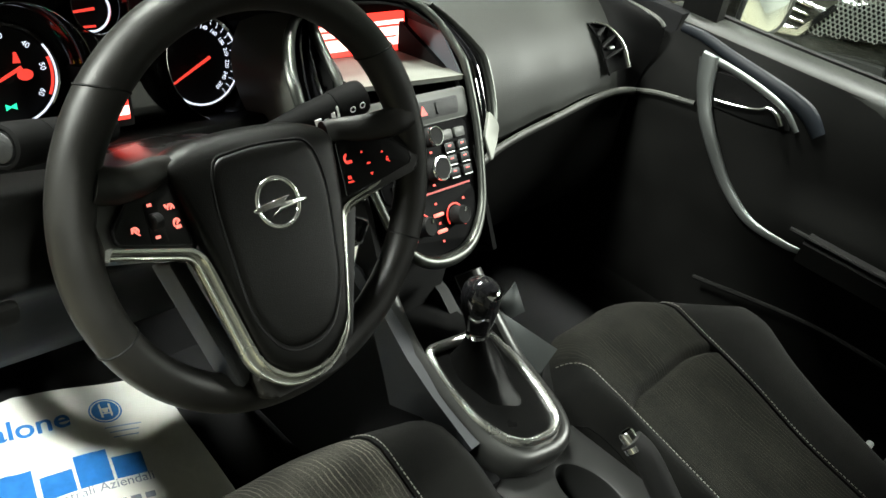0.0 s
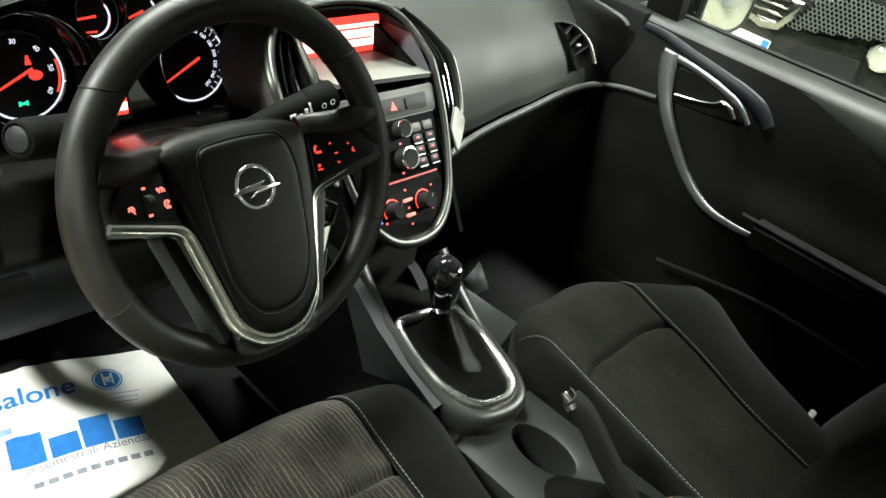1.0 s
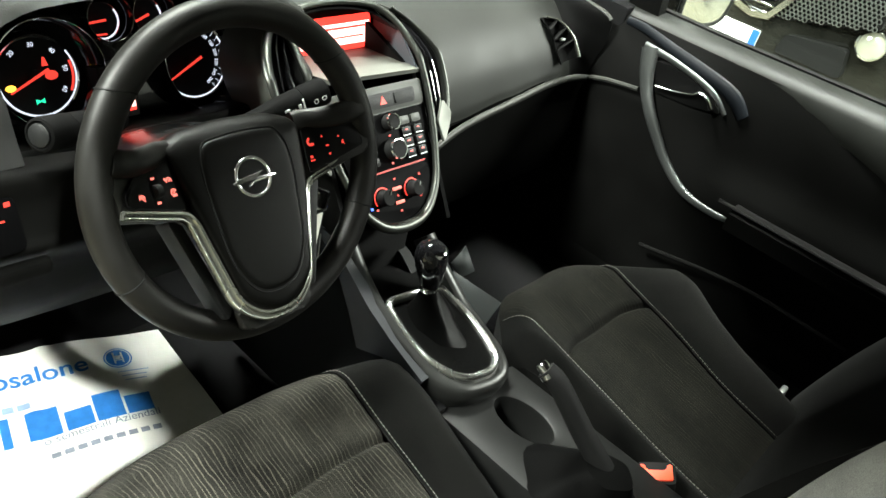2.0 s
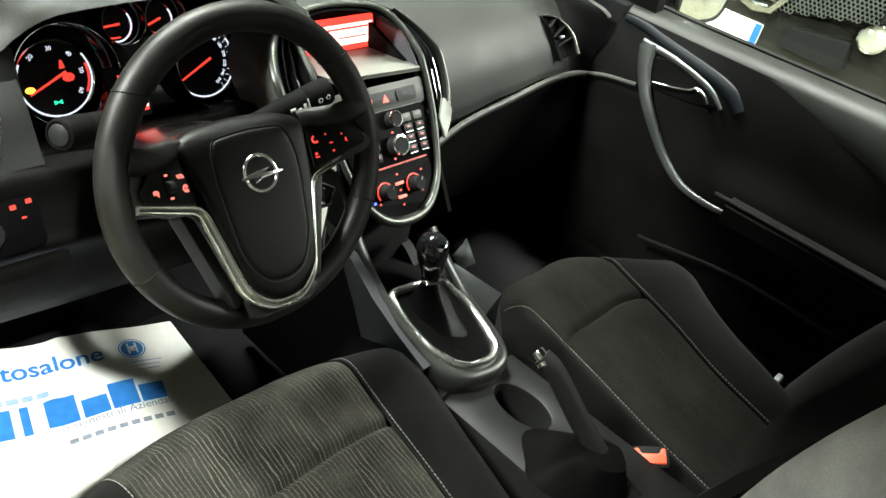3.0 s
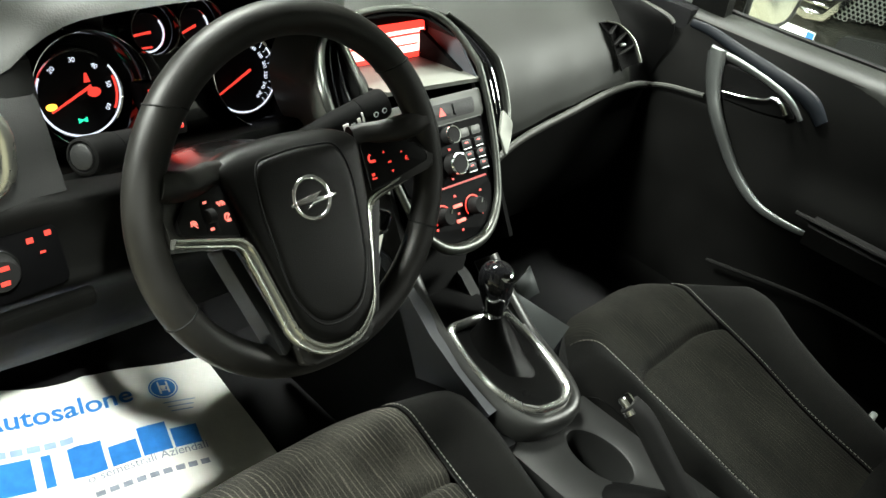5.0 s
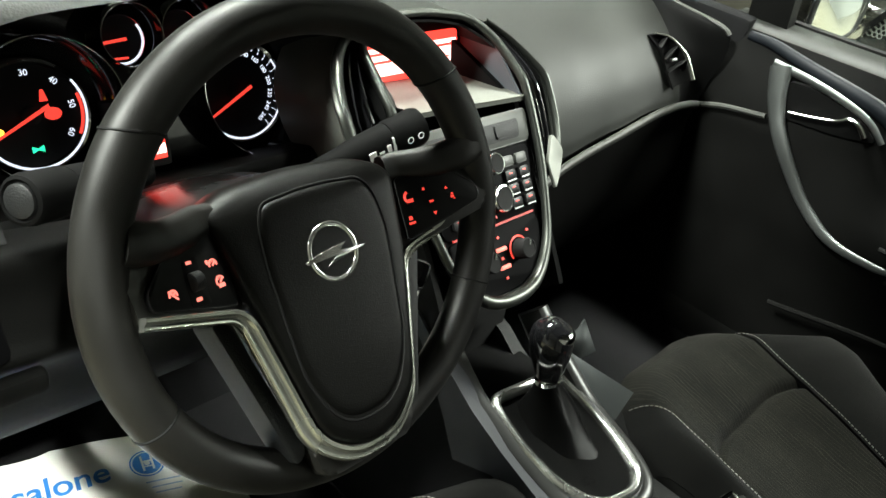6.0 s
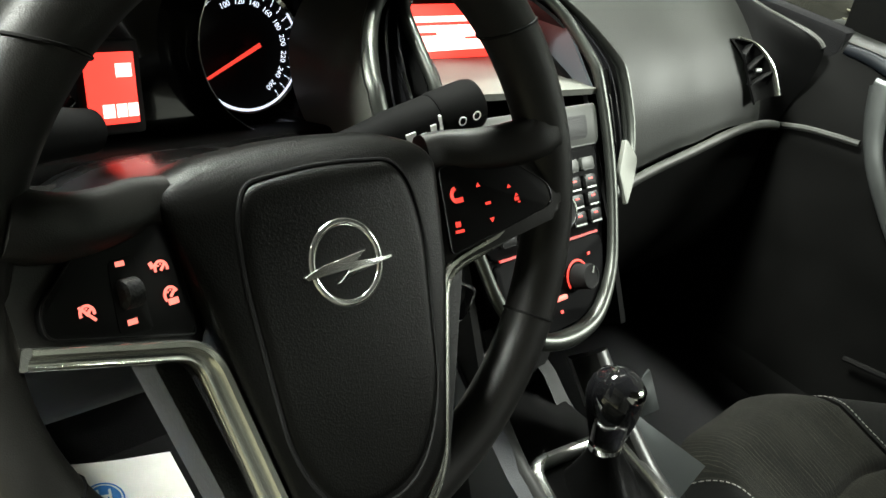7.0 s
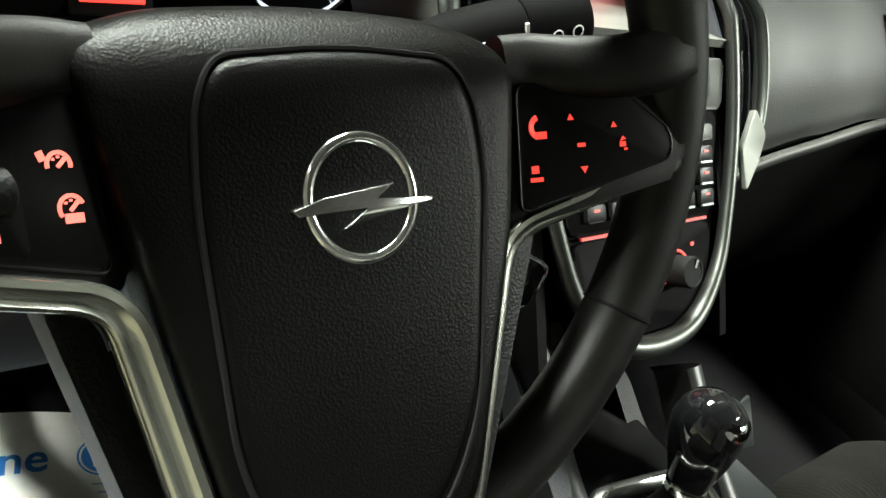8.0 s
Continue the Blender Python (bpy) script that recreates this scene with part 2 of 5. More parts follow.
def part(name, bm, mat, parent=None, label="", smooth=40):
    """Link a bmesh in world coordinates as one mesh under parent."""
    top = parent
    while top is not None and top.parent is not None:
        top = top.parent
    origin = ROOT[top.name] if top is not None and top.name in ROOT else Vector()
    bmesh.ops.remove_doubles(bm, verts=bm.verts, dist=1e-6)
    bmesh.ops.recalc_face_normals(bm, faces=bm.faces)
    bmesh.ops.translate(bm, verts=bm.verts, vec=-origin)
    me = bpy.data.meshes.new(name)
    bm.to_mesh(me)
    bm.free()
    for p in me.polygons:
        p.use_smooth = True
    me.set_sharp_from_angle(angle=radians(smooth))
    me.materials.append(mat)
    ob = new(name, me)
    ob.parent = parent
    if label:
        tagged(ob, label)
    return ob


def solid(name, bm, mat, label, category, kind="", group="", at=None):
    """One top-level mesh, its origin at its base."""
    lo = Vector([min(v.co[i] for v in bm.verts) for i in range(3)])
    hi = Vector([max(v.co[i] for v in bm.verts) for i in range(3)])
    base = Vector(at) if at else Vector(((lo.x + hi.x) / 2, (lo.y + hi.y) / 2, lo.z))
    bmesh.ops.translate(bm, verts=bm.verts, vec=-base)
    ob = part(name, bm, mat)
    ob.location = base
    ROOT[ob.name] = base
    return tagged(ob, label, category, group, kind)


def axes(o, u, n):
    """A frame with origin o, first axis u and third axis n."""
    u, n = Vector(u).normalized(), Vector(n).normalized()
    v = n.cross(u).normalized()
    u = v.cross(n)
    m = Matrix((u, v, n)).transposed().to_4x4()
    m.translation = Vector(o)
    return m


def rounded(pts, r, n=5):
    """A closed 2D outline with its corners rounded."""
    out = []
    k = len(pts)
    for i in range(k):
        a, b, c = Vector(pts[i - 1][:2]), Vector(pts[i][:2]), Vector(pts[(i + 1) % k][:2])
        rr = pts[i][2] if len(pts[i]) > 2 else r
        d1, d2 = (a - b), (c - b)
        cut = min(rr, d1.length * 0.48, d2.length * 0.48)
        p, q = b + d1.normalized() * cut, b + d2.normalized() * cut
        for j in range(n + 1):
            t = j / n
            out.append((1 - t) ** 2 * p + 2 * t * (1 - t) * b + t * t * q)
    return out


def prism(pts, w0, w1, m=Matrix(), bevel=0.0, segs=2, bm=None):
    """A plate with the 2D outline pts from depth w0 to w1 in the frame m."""
    own = bmesh.new()
    lo = [own.verts.new((p[0], p[1], w0)) for p in pts]
    hi = [own.verts.new((p[0], p[1], w1)) for p in pts]
    k = len(pts)
    own.faces.new(lo[::-1])
    top = own.faces.new(hi)
    for i in range(k):
        own.faces.new((lo[i], lo[(i + 1) % k], hi[(i + 1) % k], hi[i]))
    if bevel:
        bmesh.ops.bevel(own, geom=list(top.edges), offset=bevel, segments=segs, profile=0.6, affect="EDGES", clamp_overlap=True)
    own.transform(m)
    if bm is None:
        return own
    me = bpy.data.meshes.new("join")
    own.to_mesh(me)
    own.free()
    bm.from_mesh(me)
    bpy.data.meshes.remove(me)
    return bm


def block(c, s, bevel=0.003, m=Matrix(), bm=None, segs=2):
    """A box of size s about c, all its edges bevelled."""
    own = bmesh.new()
    bmesh.ops.create_cube(own, size=1.0, matrix=Matrix.Translation(c) @ Matrix.Diagonal((*s, 1)))
    if bevel:
        bmesh.ops.bevel(own, geom=list(own.edges), offset=bevel, segments=segs, profile=0.5, affect="EDGES", clamp_overlap=True)
    own.transform(m)
    if bm is None:
        return own
    me = bpy.data.meshes.new("join")
    own.to_mesh(me)
    own.free()
    bm.from_mesh(me)
    bpy.data.meshes.remove(me)
    return bm


def loft(rings, bm=None, closed=True, caps=True):
    bm = bm or bmesh.new()
    rows = [[bm.verts.new(p) for p in r] for r in rings]
    k = len(rows[0])
    for a, b in zip(rows, rows[1:]):
        for i in range(k if closed else k - 1):
            j = (i + 1) % k
            bm.faces.new((a[i], a[j], b[j], b[i]))
    if caps and closed:
        bm.faces.new(rows[0][::-1])
        bm.faces.new(rows[-1])
    return bm


def smooth_path(pts, n=8, closed=False):
    """A Catmull-Rom curve through the points."""
    pts = [Vector(p) for p in pts]
    k = len(pts)
    out = []
    for i in range(k if closed else k - 1):
        p0 = pts[(i - 1) % k] if closed or i > 0 else pts[0] * 2 - pts[1]
        p1, p2 = pts[i], pts[(i + 1) % k]
        p3 = pts[(i + 2) % k] if closed or i + 2 < k else p2 * 2 - p1
        for j in range(n):
            t = j / n
            out.append(0.5 * (2 * p1 + (p2 - p0) * t + (2 * p0 - 5 * p1 + 4 * p2 - p3) * t * t + (3 * p1 - p0 - 3 * p2 + p3) * t ** 3))
    if not closed:
        out.append(pts[-1])
    return out


def sweep(path, profile, up=(0, 0, 1), closed=False, bm=None, scale=None):
    """Sweep a closed 2D profile along the path; its second axis stays near up."""
    path = [Vector(p) for p in path]
    k = len(path)
    rings = []
    for i, p in enumerate(path):
        a = path[(i - 1) % k] if closed or i > 0 else p
        b = path[(i + 1) % k] if closed or i < k - 1 else p
        t = (b - a).normalized()
        side = t.cross(Vector(up)).normalized()
        top = side.cross(t)
        s = scale(i / max(k - 1, 1)) if scale else 1.0
        rings.append([p + side * (x * s) + top * (y * s) for x, y in profile])
    if closed:
        rings.append(rings[0])
    return loft(rings, bm, True, not closed)


def oval(a, b, n=12, power=2.0):
    out = []
    for i in range(n):
        t = 2 * math.pi * i / n
        c, s = math.cos(t), math.sin(t)
        out.append((a * math.copysign(abs(c) ** (2 / power), c), b * math.copysign(abs(s) ** (2 / power), s)))
    return out


def lathe(profile, m, n=32, bm=None):
    """Turn (radius, height) pairs about the third axis of m."""
    own = bmesh.new()
    rings = [[(r * math.cos(2 * math.pi * i / n), r * math.sin(2 * math.pi * i / n), h) for i in range(n)] for r, h in profile]
    loft([[Vector(p) for p in r] for r in rings], own)
    own.transform(m)
    if bm is None:
        return own
    me = bpy.data.meshes.new("join")
    own.to_mesh(me)
    own.free()
    bm.from_mesh(me)
    bpy.data.meshes.remove(me)
    return bm


def sheet(f, us, vs, thick=0.0):
    """A surface f(u, v) over a grid, given a back at the depth thick along its normal."""
    bm = bmesh.new()
    g = [[bm.verts.new(f(u, v)) for v in vs] for u in us]
    for i in range(len(us) - 1):
        for j in range(len(vs) - 1):
            bm.faces.new((g[i][j], g[i + 1][j], g[i + 1][j + 1], g[i][j + 1]))
    if thick:
        bmesh.ops.recalc_face_normals(bm, faces=bm.faces)
        bmesh.ops.solidify(bm, geom=list(bm.faces), thickness=thick)
    return bm


def steps(a, b, n):
    return [a + (b - a) * i / n for i in range(n + 1)]


def text_mesh(words, size, m, depth=0.0003, bold=0.0, bm=None):
    curve = bpy.data.curves.new("words", "FONT")
    curve.body, curve.size, curve.extrude, curve.offset = words, size, depth, bold
    curve.align_x, curve.align_y = "CENTER", "CENTER"
    ob = new("words", curve)
    me = bpy.data.meshes.new_from_object(ob.evaluated_get(bpy.context.evaluated_depsgraph_get()))
    bpy.data.objects.remove(ob)
    bpy.data.curves.remove(curve)
    own = bm or bmesh.new()
    me.transform(m)
    own.from_mesh(me)
    bpy.data.meshes.remove(me)
    return own


def interp(x, pairs):
    """Smooth steps between (x, value) pairs."""
    if x <= pairs[0][0]:
        return pairs[0][1]
    for (a, va), (b, vb) in zip(pairs, pairs[1:]):
        if x <= b:
            t = (x - a) / (b - a)
            t = t * t * (3 - 2 * t)
            return va + (vb - va) * t
    return pairs[-1][1]


# ---- showroom ----
FLOORMAT = material("polished_showroom_floor", (0.13, 0.12, 0.085), 0.16, vary=0.12, vary_size=3)
# For the unseen north wall, whitened as an added reflector for dash glare.
GLAREWALL = material("glare_wall_white", (0.70, 0.71, 0.67), 0.8, vary=0.04, vary_size=2)
WALLMAT = material("grey_showroom_wall", (0.25, 0.255, 0.24), 0.8, vary=0.04, vary_size=2)
solid("floor", block((0, 1, -0.05), (16, 16, 0.1), 0), FLOORMAT, "polished beige showroom floor", "floor", "structure")
solid("ceiling", block((0, 1, 4.05), (16, 16, 0.1), 0), WALLMAT, "plain white showroom ceiling", "ceiling", "structure")
for nm, c, s in (("wall_north", (0, 9.1, 2), (16, 0.2, 4)), ("wall_south", (0, -7.1, 2), (16, 0.2, 4)), ("wall_east", (8.1, 1, 2), (0.2, 16, 4)), ("wall_west", (-8.1, 1, 2), (0.2, 16, 4))):
    solid(nm, block(c, s, 0), GLAREWALL if nm == "wall_north" else WALLMAT, "plain painted showroom wall", "wall", "structure")
for place, aim, sx, sy, watts in LAMPS:
    solid("ceiling_light", block((place[0], place[1], 3.9), (sx + 0.08, sy + 0.08, 0.16), 0.01), SILVER, "long white ceiling light fitting of the showroom", "ceiling light", group="showroom ceiling lights")

SPOTGLOW = glow("white_spot_lamp", (1.0, 1.0, 0.94), 45.0)
for i in range(9):
    solid("ceiling_spot", lathe([(0.0, 0.0), (0.05, 0.0), (0.06, 0.02), (0.06, 0.06), (0.0, 0.06)], Matrix.Translation((1.55 + 0.55 * (i % 3), -1.6 + 1.5 * (i // 3), 3.93)), 16), SPOTGLOW, "small round white ceiling spot lamp", "ceiling light", group="showroom ceiling spots")

# ---- car shell ----
shell = thing("car_body", (0.0, 0.0, 0.2), "dark interior shell of a hatchback car with its driver door open", "car body", kind="structure")
part("floor_pan", block((0.0, -0.35, 0.255), (1.44, 2.1, 0.03), 0.004), CARPET, shell, "black carpeted floor")
part("toe_board", prism([(0.45, 0.27), (0.78, 0.5), (0.78, 0.9), (0.8, 0.9), (0.8, 0.45), (0.47, 0.25)], -0.72, 0.72, axes((0, 0, 0), (0, 1, 0), (1, 0, 0))), CARPET, shell)
part("rear_bulkhead", block((0.0, -1.42, 0.56), (1.44, 0.04, 0.72), 0.01), PLASTIC, shell)
part("sill", block((0.745, -0.35, 0.31), (0.09, 1.5, 0.1), 0.02), PLASTIC, shell)
part("sill", block((-0.74, -0.35, 0.31), (0.09, 1.5, 0.1), 0.02), PLASTIC, shell)
roof_f = lambda u, v: Vector((u, v, 1.46 - 0.08 * (u / 0.6) ** 2 - 0.12 * ((v + 0.55) / 0.8) ** 2))
part("roof", sheet(roof_f, steps(-0.64, 0.6, 14), steps(-1.45, 0.13, 11), 0.02), PLASTIC2, shell, "pale headlining under the roof")
for sgn in (-1, 1):
    part("a_pillar", sweep(smooth_path([(sgn * 0.56, -0.02, 1.33), (sgn * 0.63, 0.3, 1.15), (sgn * 0.69, 0.62, 0.93)]), oval(0.035, 0.05, 10)), PLASTIC, shell)
    part("b_pillar", sweep([(sgn * 0.57, -0.78, 1.36), (sgn * 0.69, -0.80, 0.9), (sgn * 0.70, -0.80, 0.3)], oval(0.06, 0.03, 10)), PLASTIC, shell)
part("rear_side_panel", block((0.7, -1.12, 0.60), (0.05, 0.6, 0.60), 0.02), PLASTIC, shell)
part("rear_side_panel", block((-0.7, -1.12, 0.60), (0.05, 0.6, 0.60), 0.02), PLASTIC, shell)
for sgn in (-1, 1):
    part("kick_panel", block((sgn * 0.725, 0.50, 0.56), (0.05, 0.62, 0.66), 0.01), CARPET, shell)
part("scuttle", block((0.0, 0.74, 0.86), (1.4, 0.1, 0.06), 0.02), MATT, shell)

# ---- dashboard ----
dash = thing("dashboard", (0.0, 0.35, 0.45), "black soft-touch car dashboard with silver trim lines", "dashboard")
PADP = [(0.72, 0.915), (0.56, 0.935), (0.44, 0.93), (0.36, 0.905), (0.29, 0.855), (0.245, 0.80), (0.222, 0.752), (0.216, 0.732)]


def pad_point(x, v, shift):
    pts = smooth_path([Vector((0, a, b)) for a, b in PADP], 6)
    p = pts[min(int(v), len(pts) - 1)]
    f = v / (len(pts) - 1)
    side = max(0.0, (x - 0.50) / 0.18)
    lift = (interp(x, [(0.1, 0.690), (0.233, 0.708), (0.392, 0.730), (0.5, 0.745), (0.57, 0.746), (0.68, 0.738)]) - 0.732) * f ** 1.5
    y = p.y + shift - 0.03 * (1 - min(max((x - 0.1) / 0.12, 0), 1)) * f + 0.012 * side * side
    return Vector((x, y, p.z + lift - 0.01 * side * side))


NV = 6 * (len(PADP) - 1)
part("upper_pad", sheet(lambda x, v: pad_point(x, v, 0.0), steps(0.085, 0.60, 24), [float(i) for i in range(NV + 1)], 0.012), PAD, dash, "grey-black grained passenger side pad")
seam = smooth_path([(0.150, 0.186, 0.682), (0.233, 0.200, 0.700), (0.308, 0.206, 0.711), (0.392, 0.208, 0.722), (0.50, 0.210, 0.738), (0.565, 0.212, 0.740), (0.626, 0.213, 0.736), (0.660, 0.212, 0.730)], 8)
part("trim_line", sweep(seam, oval(0.006, 0.0075, 12)), SEAM, dash, "soft grey trim line")
cap = [Vector(p) for p in smooth_path([(0.672, 0.60, 0.925), (0.668, 0.45, 0.905), (0.664, 0.315, 0.882), (0.664, 0.21, 0.868), (0.672, 0.20, 0.82), (0.672, 0.21, 0.78), (0.670, 0.215, 0.75), (0.668, 0.216, 0.735)], 6)]
# Dash end cap in deep black; the colour holds the shade of this corner.
part("end_cap", sheet(lambda i, t: pad_point(0.60, i, 0.0).lerp(cap[min(int(i), len(cap) - 1)], t) + Vector((0, 0.012 * math.sin(math.pi * t), -0.004 * math.sin(math.pi * t))), [float(i) for i in range(min(NV + 1, len(cap)))], steps(0, 1, 6), 0.004), VENTBLACK, dash, "dash end beside the door, blackened for its shade")
part("pillar_seam", sweep(cap[:20], oval(0.006, 0.004, 8)), SEAM, dash, "grey edge line at the pillar foot")
low = [(0.228, 0.722), (0.235, 0.69), (0.225, 0.60), (0.25, 0.50), (0.34, 0.44), (0.60, 0.42)]
part("glove_box", sheet(lambda x, v: Vector((x, low[int(v)][0], low[int(v)][1] + (0.03 * min(1, max(0, (x - 0.2) / 0.3)) - 0.022 if v < 1 else 0.0))), steps(0.06, 0.70, 10), [0, 1, 2, 3, 4, 5], 0.01), PLASTIC, dash, "closed black glove box")
# driver side
dl = [(0.72, 0.93), (0.50, 0.965), (0.36, 0.975), (0.27, 0.945), (0.215, 0.90), (0.19, 0.86), (0.175, 0.84)]
dls = smooth_path([Vector((0, a, b)) for a, b in dl], 5)
part("outer_pad", sheet(lambda x, v: Vector((x, dls[int(v)].y - 0.03 * min(1.0, max(0, (-0.56 - x) / 0.1)), dls[int(v)].z)), steps(-0.72, -0.525, 8), [float(i) for i in range(len(dls))], 0.012), DASHSIDE, dash, "grey-black dash end beside the driver door")
hoodx = lambda x: 0.985 + 0.03 * math.cos((x + 0.35) / 0.25 * 1.4) - 0.012


def hood_point(x, v):
    k = max(0.0, min(1.0, (-0.47 - x) / 0.08)) + max(0.0, min(1.0, (x + 0.235) / 0.1))
    z = hoodx(x) - 0.035 * k * k
    prof = [(0.72, z - 0.06), (0.5, z - 0.01), (0.34, z + 0.002), (0.245, z - 0.004), (0.232, z - 0.016), (0.26, z - 0.024), (0.33, z - 0.022)]
    return Vector((x, *prof[int(v)]))


part("cluster_hood", sheet(hood_point, steps(-0.56, -0.12, 26), [0, 1, 2, 3, 4, 5, 6], 0.004), PAD, dash, "arched hood above the gauges")
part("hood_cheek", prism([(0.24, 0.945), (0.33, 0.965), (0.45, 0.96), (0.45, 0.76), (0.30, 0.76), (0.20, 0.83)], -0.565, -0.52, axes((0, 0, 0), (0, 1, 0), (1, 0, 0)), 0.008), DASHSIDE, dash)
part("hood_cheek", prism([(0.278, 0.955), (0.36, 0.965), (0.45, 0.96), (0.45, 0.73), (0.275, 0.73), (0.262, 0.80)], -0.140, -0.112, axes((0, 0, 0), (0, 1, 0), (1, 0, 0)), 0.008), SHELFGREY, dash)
kn = smooth_path([Vector((0, a, b)) for a, b in [(0.19, 0.845), (0.165, 0.835), (0.168, 0.80), (0.16, 0.765), (0.155, 0.745), (0.20, 0.69), (0.24, 0.60), (0.33, 0.50)]], 4)
part("lower_panel", sheet(lambda x, v: Vector((x, kn[int(v)].y + 0.05 * max(0, (x + 0.54) / 0.36) ** 1.2, kn[int(v)].z - 0.06 * max(0, (x + 0.55) / 0.36))), steps(-0.72, -0.155, 14), [float(i) for i in range(len(kn))], 0.01), PLASTIC, dash, "black knee panel under the dash")
part("knee_pocket", block((-0.60, 0.153, 0.725), (0.17, 0.016, 0.022), 0.006), PLASTIC, dash)
for sgn in (0,):
    ring = [(-0.655 + 0.074 * math.copysign(abs(math.cos(a)) ** 0.7, math.cos(a)), 0.172 - 0.02 * math.cos(a), 0.905 + 0.052 * math.copysign(abs(math.sin(a)) ** 0.7, math.sin(a))) for a in steps(0, 2 * math.pi, 36)[:-1]]
    part("vent_ring", sweep(ring, oval(0.007, 0.006, 10), up=(0, -1, 0.3), closed=True), SILVER, dash, "bright silver ring of the outer air vent")
    part("vent_core", block((-0.655, 0.19, 0.905), (0.135, 0.02, 0.09), 0.02), MATT, dash)
    for i in range(4):
        part("vent_slat", block((-0.655, 0.176, 0.875 + 0.02 * i), (0.125, 0.012, 0.004), 0.001), MATT, dash)
# light switch
sw = axes((-0.602, 0.161, 0.784), (1, 0.05, 0), (0, -1, 0.3))
lsw = part("light_switch_panel", prism(rounded([(-0.05, -0.035), (0.062, -0.03), (0.058, 0.03), (-0.05, 0.03)], 0.008), -0.012, 0.006, sw, 0.002), RADIOBLACK, dash, "black switch panel with red backlit symbols")
part("rotary_knob", lathe([(0.0, 0.022), (0.014, 0.022), (0.0165, 0.018), (0.0175, 0.006), (0.0175, 0.0)], sw, 28), MATT, lsw)
part("knob_ring", lathe([(0.0175, 0.006), (0.0195, 0.008), (0.021, 0.006), (0.021, 0.003), (0.0175, 0.003)], sw, 32), CHROME, lsw, "chrome ring")
for a, b, w, h in ((0.002, 0.007, 0.008, 0.004), (0.0, -0.007, 0.008, 0.004)):
    part("symbol", block((a, b, 0.0225), (w, h, 0.001), 0, sw), RED, lsw)
for a, b, w, h in ((0.0, 0.026, 0.012, 0.003), (-0.014, 0.026, 0.006, 0.003), (0.033, 0.02, 0.006, 0.005), (0.05, 0.023, 0.006, 0.005), (0.042, 0.006, 0.005, 0.002)):
    part("symbol", block((a, b, 0.0065), (w, h, 0.001), 0, sw), RED, lsw)

# side vent, passenger end
sv = axes((0.560, 0.240, 0.812), (1, -0.32, 0.12), (-0.22, -0.83, 0.50))
vo = [Vector(p) for p in smooth_path([(0.534, 0.276, 0.853), (0.560, 0.258, 0.848), (0.584, 0.233, 0.824), (0.594, 0.211, 0.788)], 6)]
vi = [Vector(p) for p in smooth_path([(0.520, 0.276, 0.851), (0.528, 0.252, 0.832), (0.536, 0.236, 0.805), (0.545, 0.216, 0.775)], 6)]
part("end_vent", sheet(lambda i, t: vi[int(i)].lerp(vo[int(i)], t) + Vector((0, 0.010 * math.sin(math.pi * t), -0.006 * math.sin(math.pi * t))), [float(i) for i in range(len(vo))], steps(0, 1, 6), 0.003), VENTBLACK, dash, "black end air vent")
part("vent_ring", sweep([p + Vector((-0.002, -0.004, 0.002)) for p in vo], oval(0.0032, 0.0045, 10), up=(-0.2, -0.85, 0.35), scale=lambda t: 0.6 + 0.5 * t), SILVER, dash, "curved silver edge of the end vent")
for i in (5, 9, 13):
    part("vent_slat", sweep([vi[i] + Vector((0.004, -0.001, 0)), vo[i] + Vector((-0.004, -0.001, 0))], [(-0.001, -0.006), (0.001, -0.006), (0.001, 0.004), (-0.001, 0.004)], up=(-0.2, -0.85, 0.35)), MATT, dash)
part("vent_tab", block((0.0, 0.004, 0.006), (0.014, 0.006, 0.006), 0.002, sv), DARKSILVER, dash)

# ---- instrument cluster ----
CLO = Vector((-0.33, 0.305, 0.86))
cl = axes(CLO, (1, 0, 0), (0, -0.94, 0.34))
clu = thing("instrument_cluster", (-0.33, 0.33, 0.80), "lit car instrument cluster with two chrome-ringed dials and red needles", "instrument cluster")
part("face", prism(rounded([(-0.20, -0.075), (0.20, -0.075), (0.20, 0.06), (0.12, 0.095), (-0.12, 0.10), (-0.20, 0.07)], 0.03), -0.035, -0.024, cl), GLOSSY, clu, "gloss black cluster face")
part("lower_lip", block((0, -0.072, 0.01), (0.40, 0.02, 0.075), 0.006, cl), PLASTIC, clu)


def cl_uv(x, z):
    return (x - CLO.x, (z - CLO.z) / 0.94)


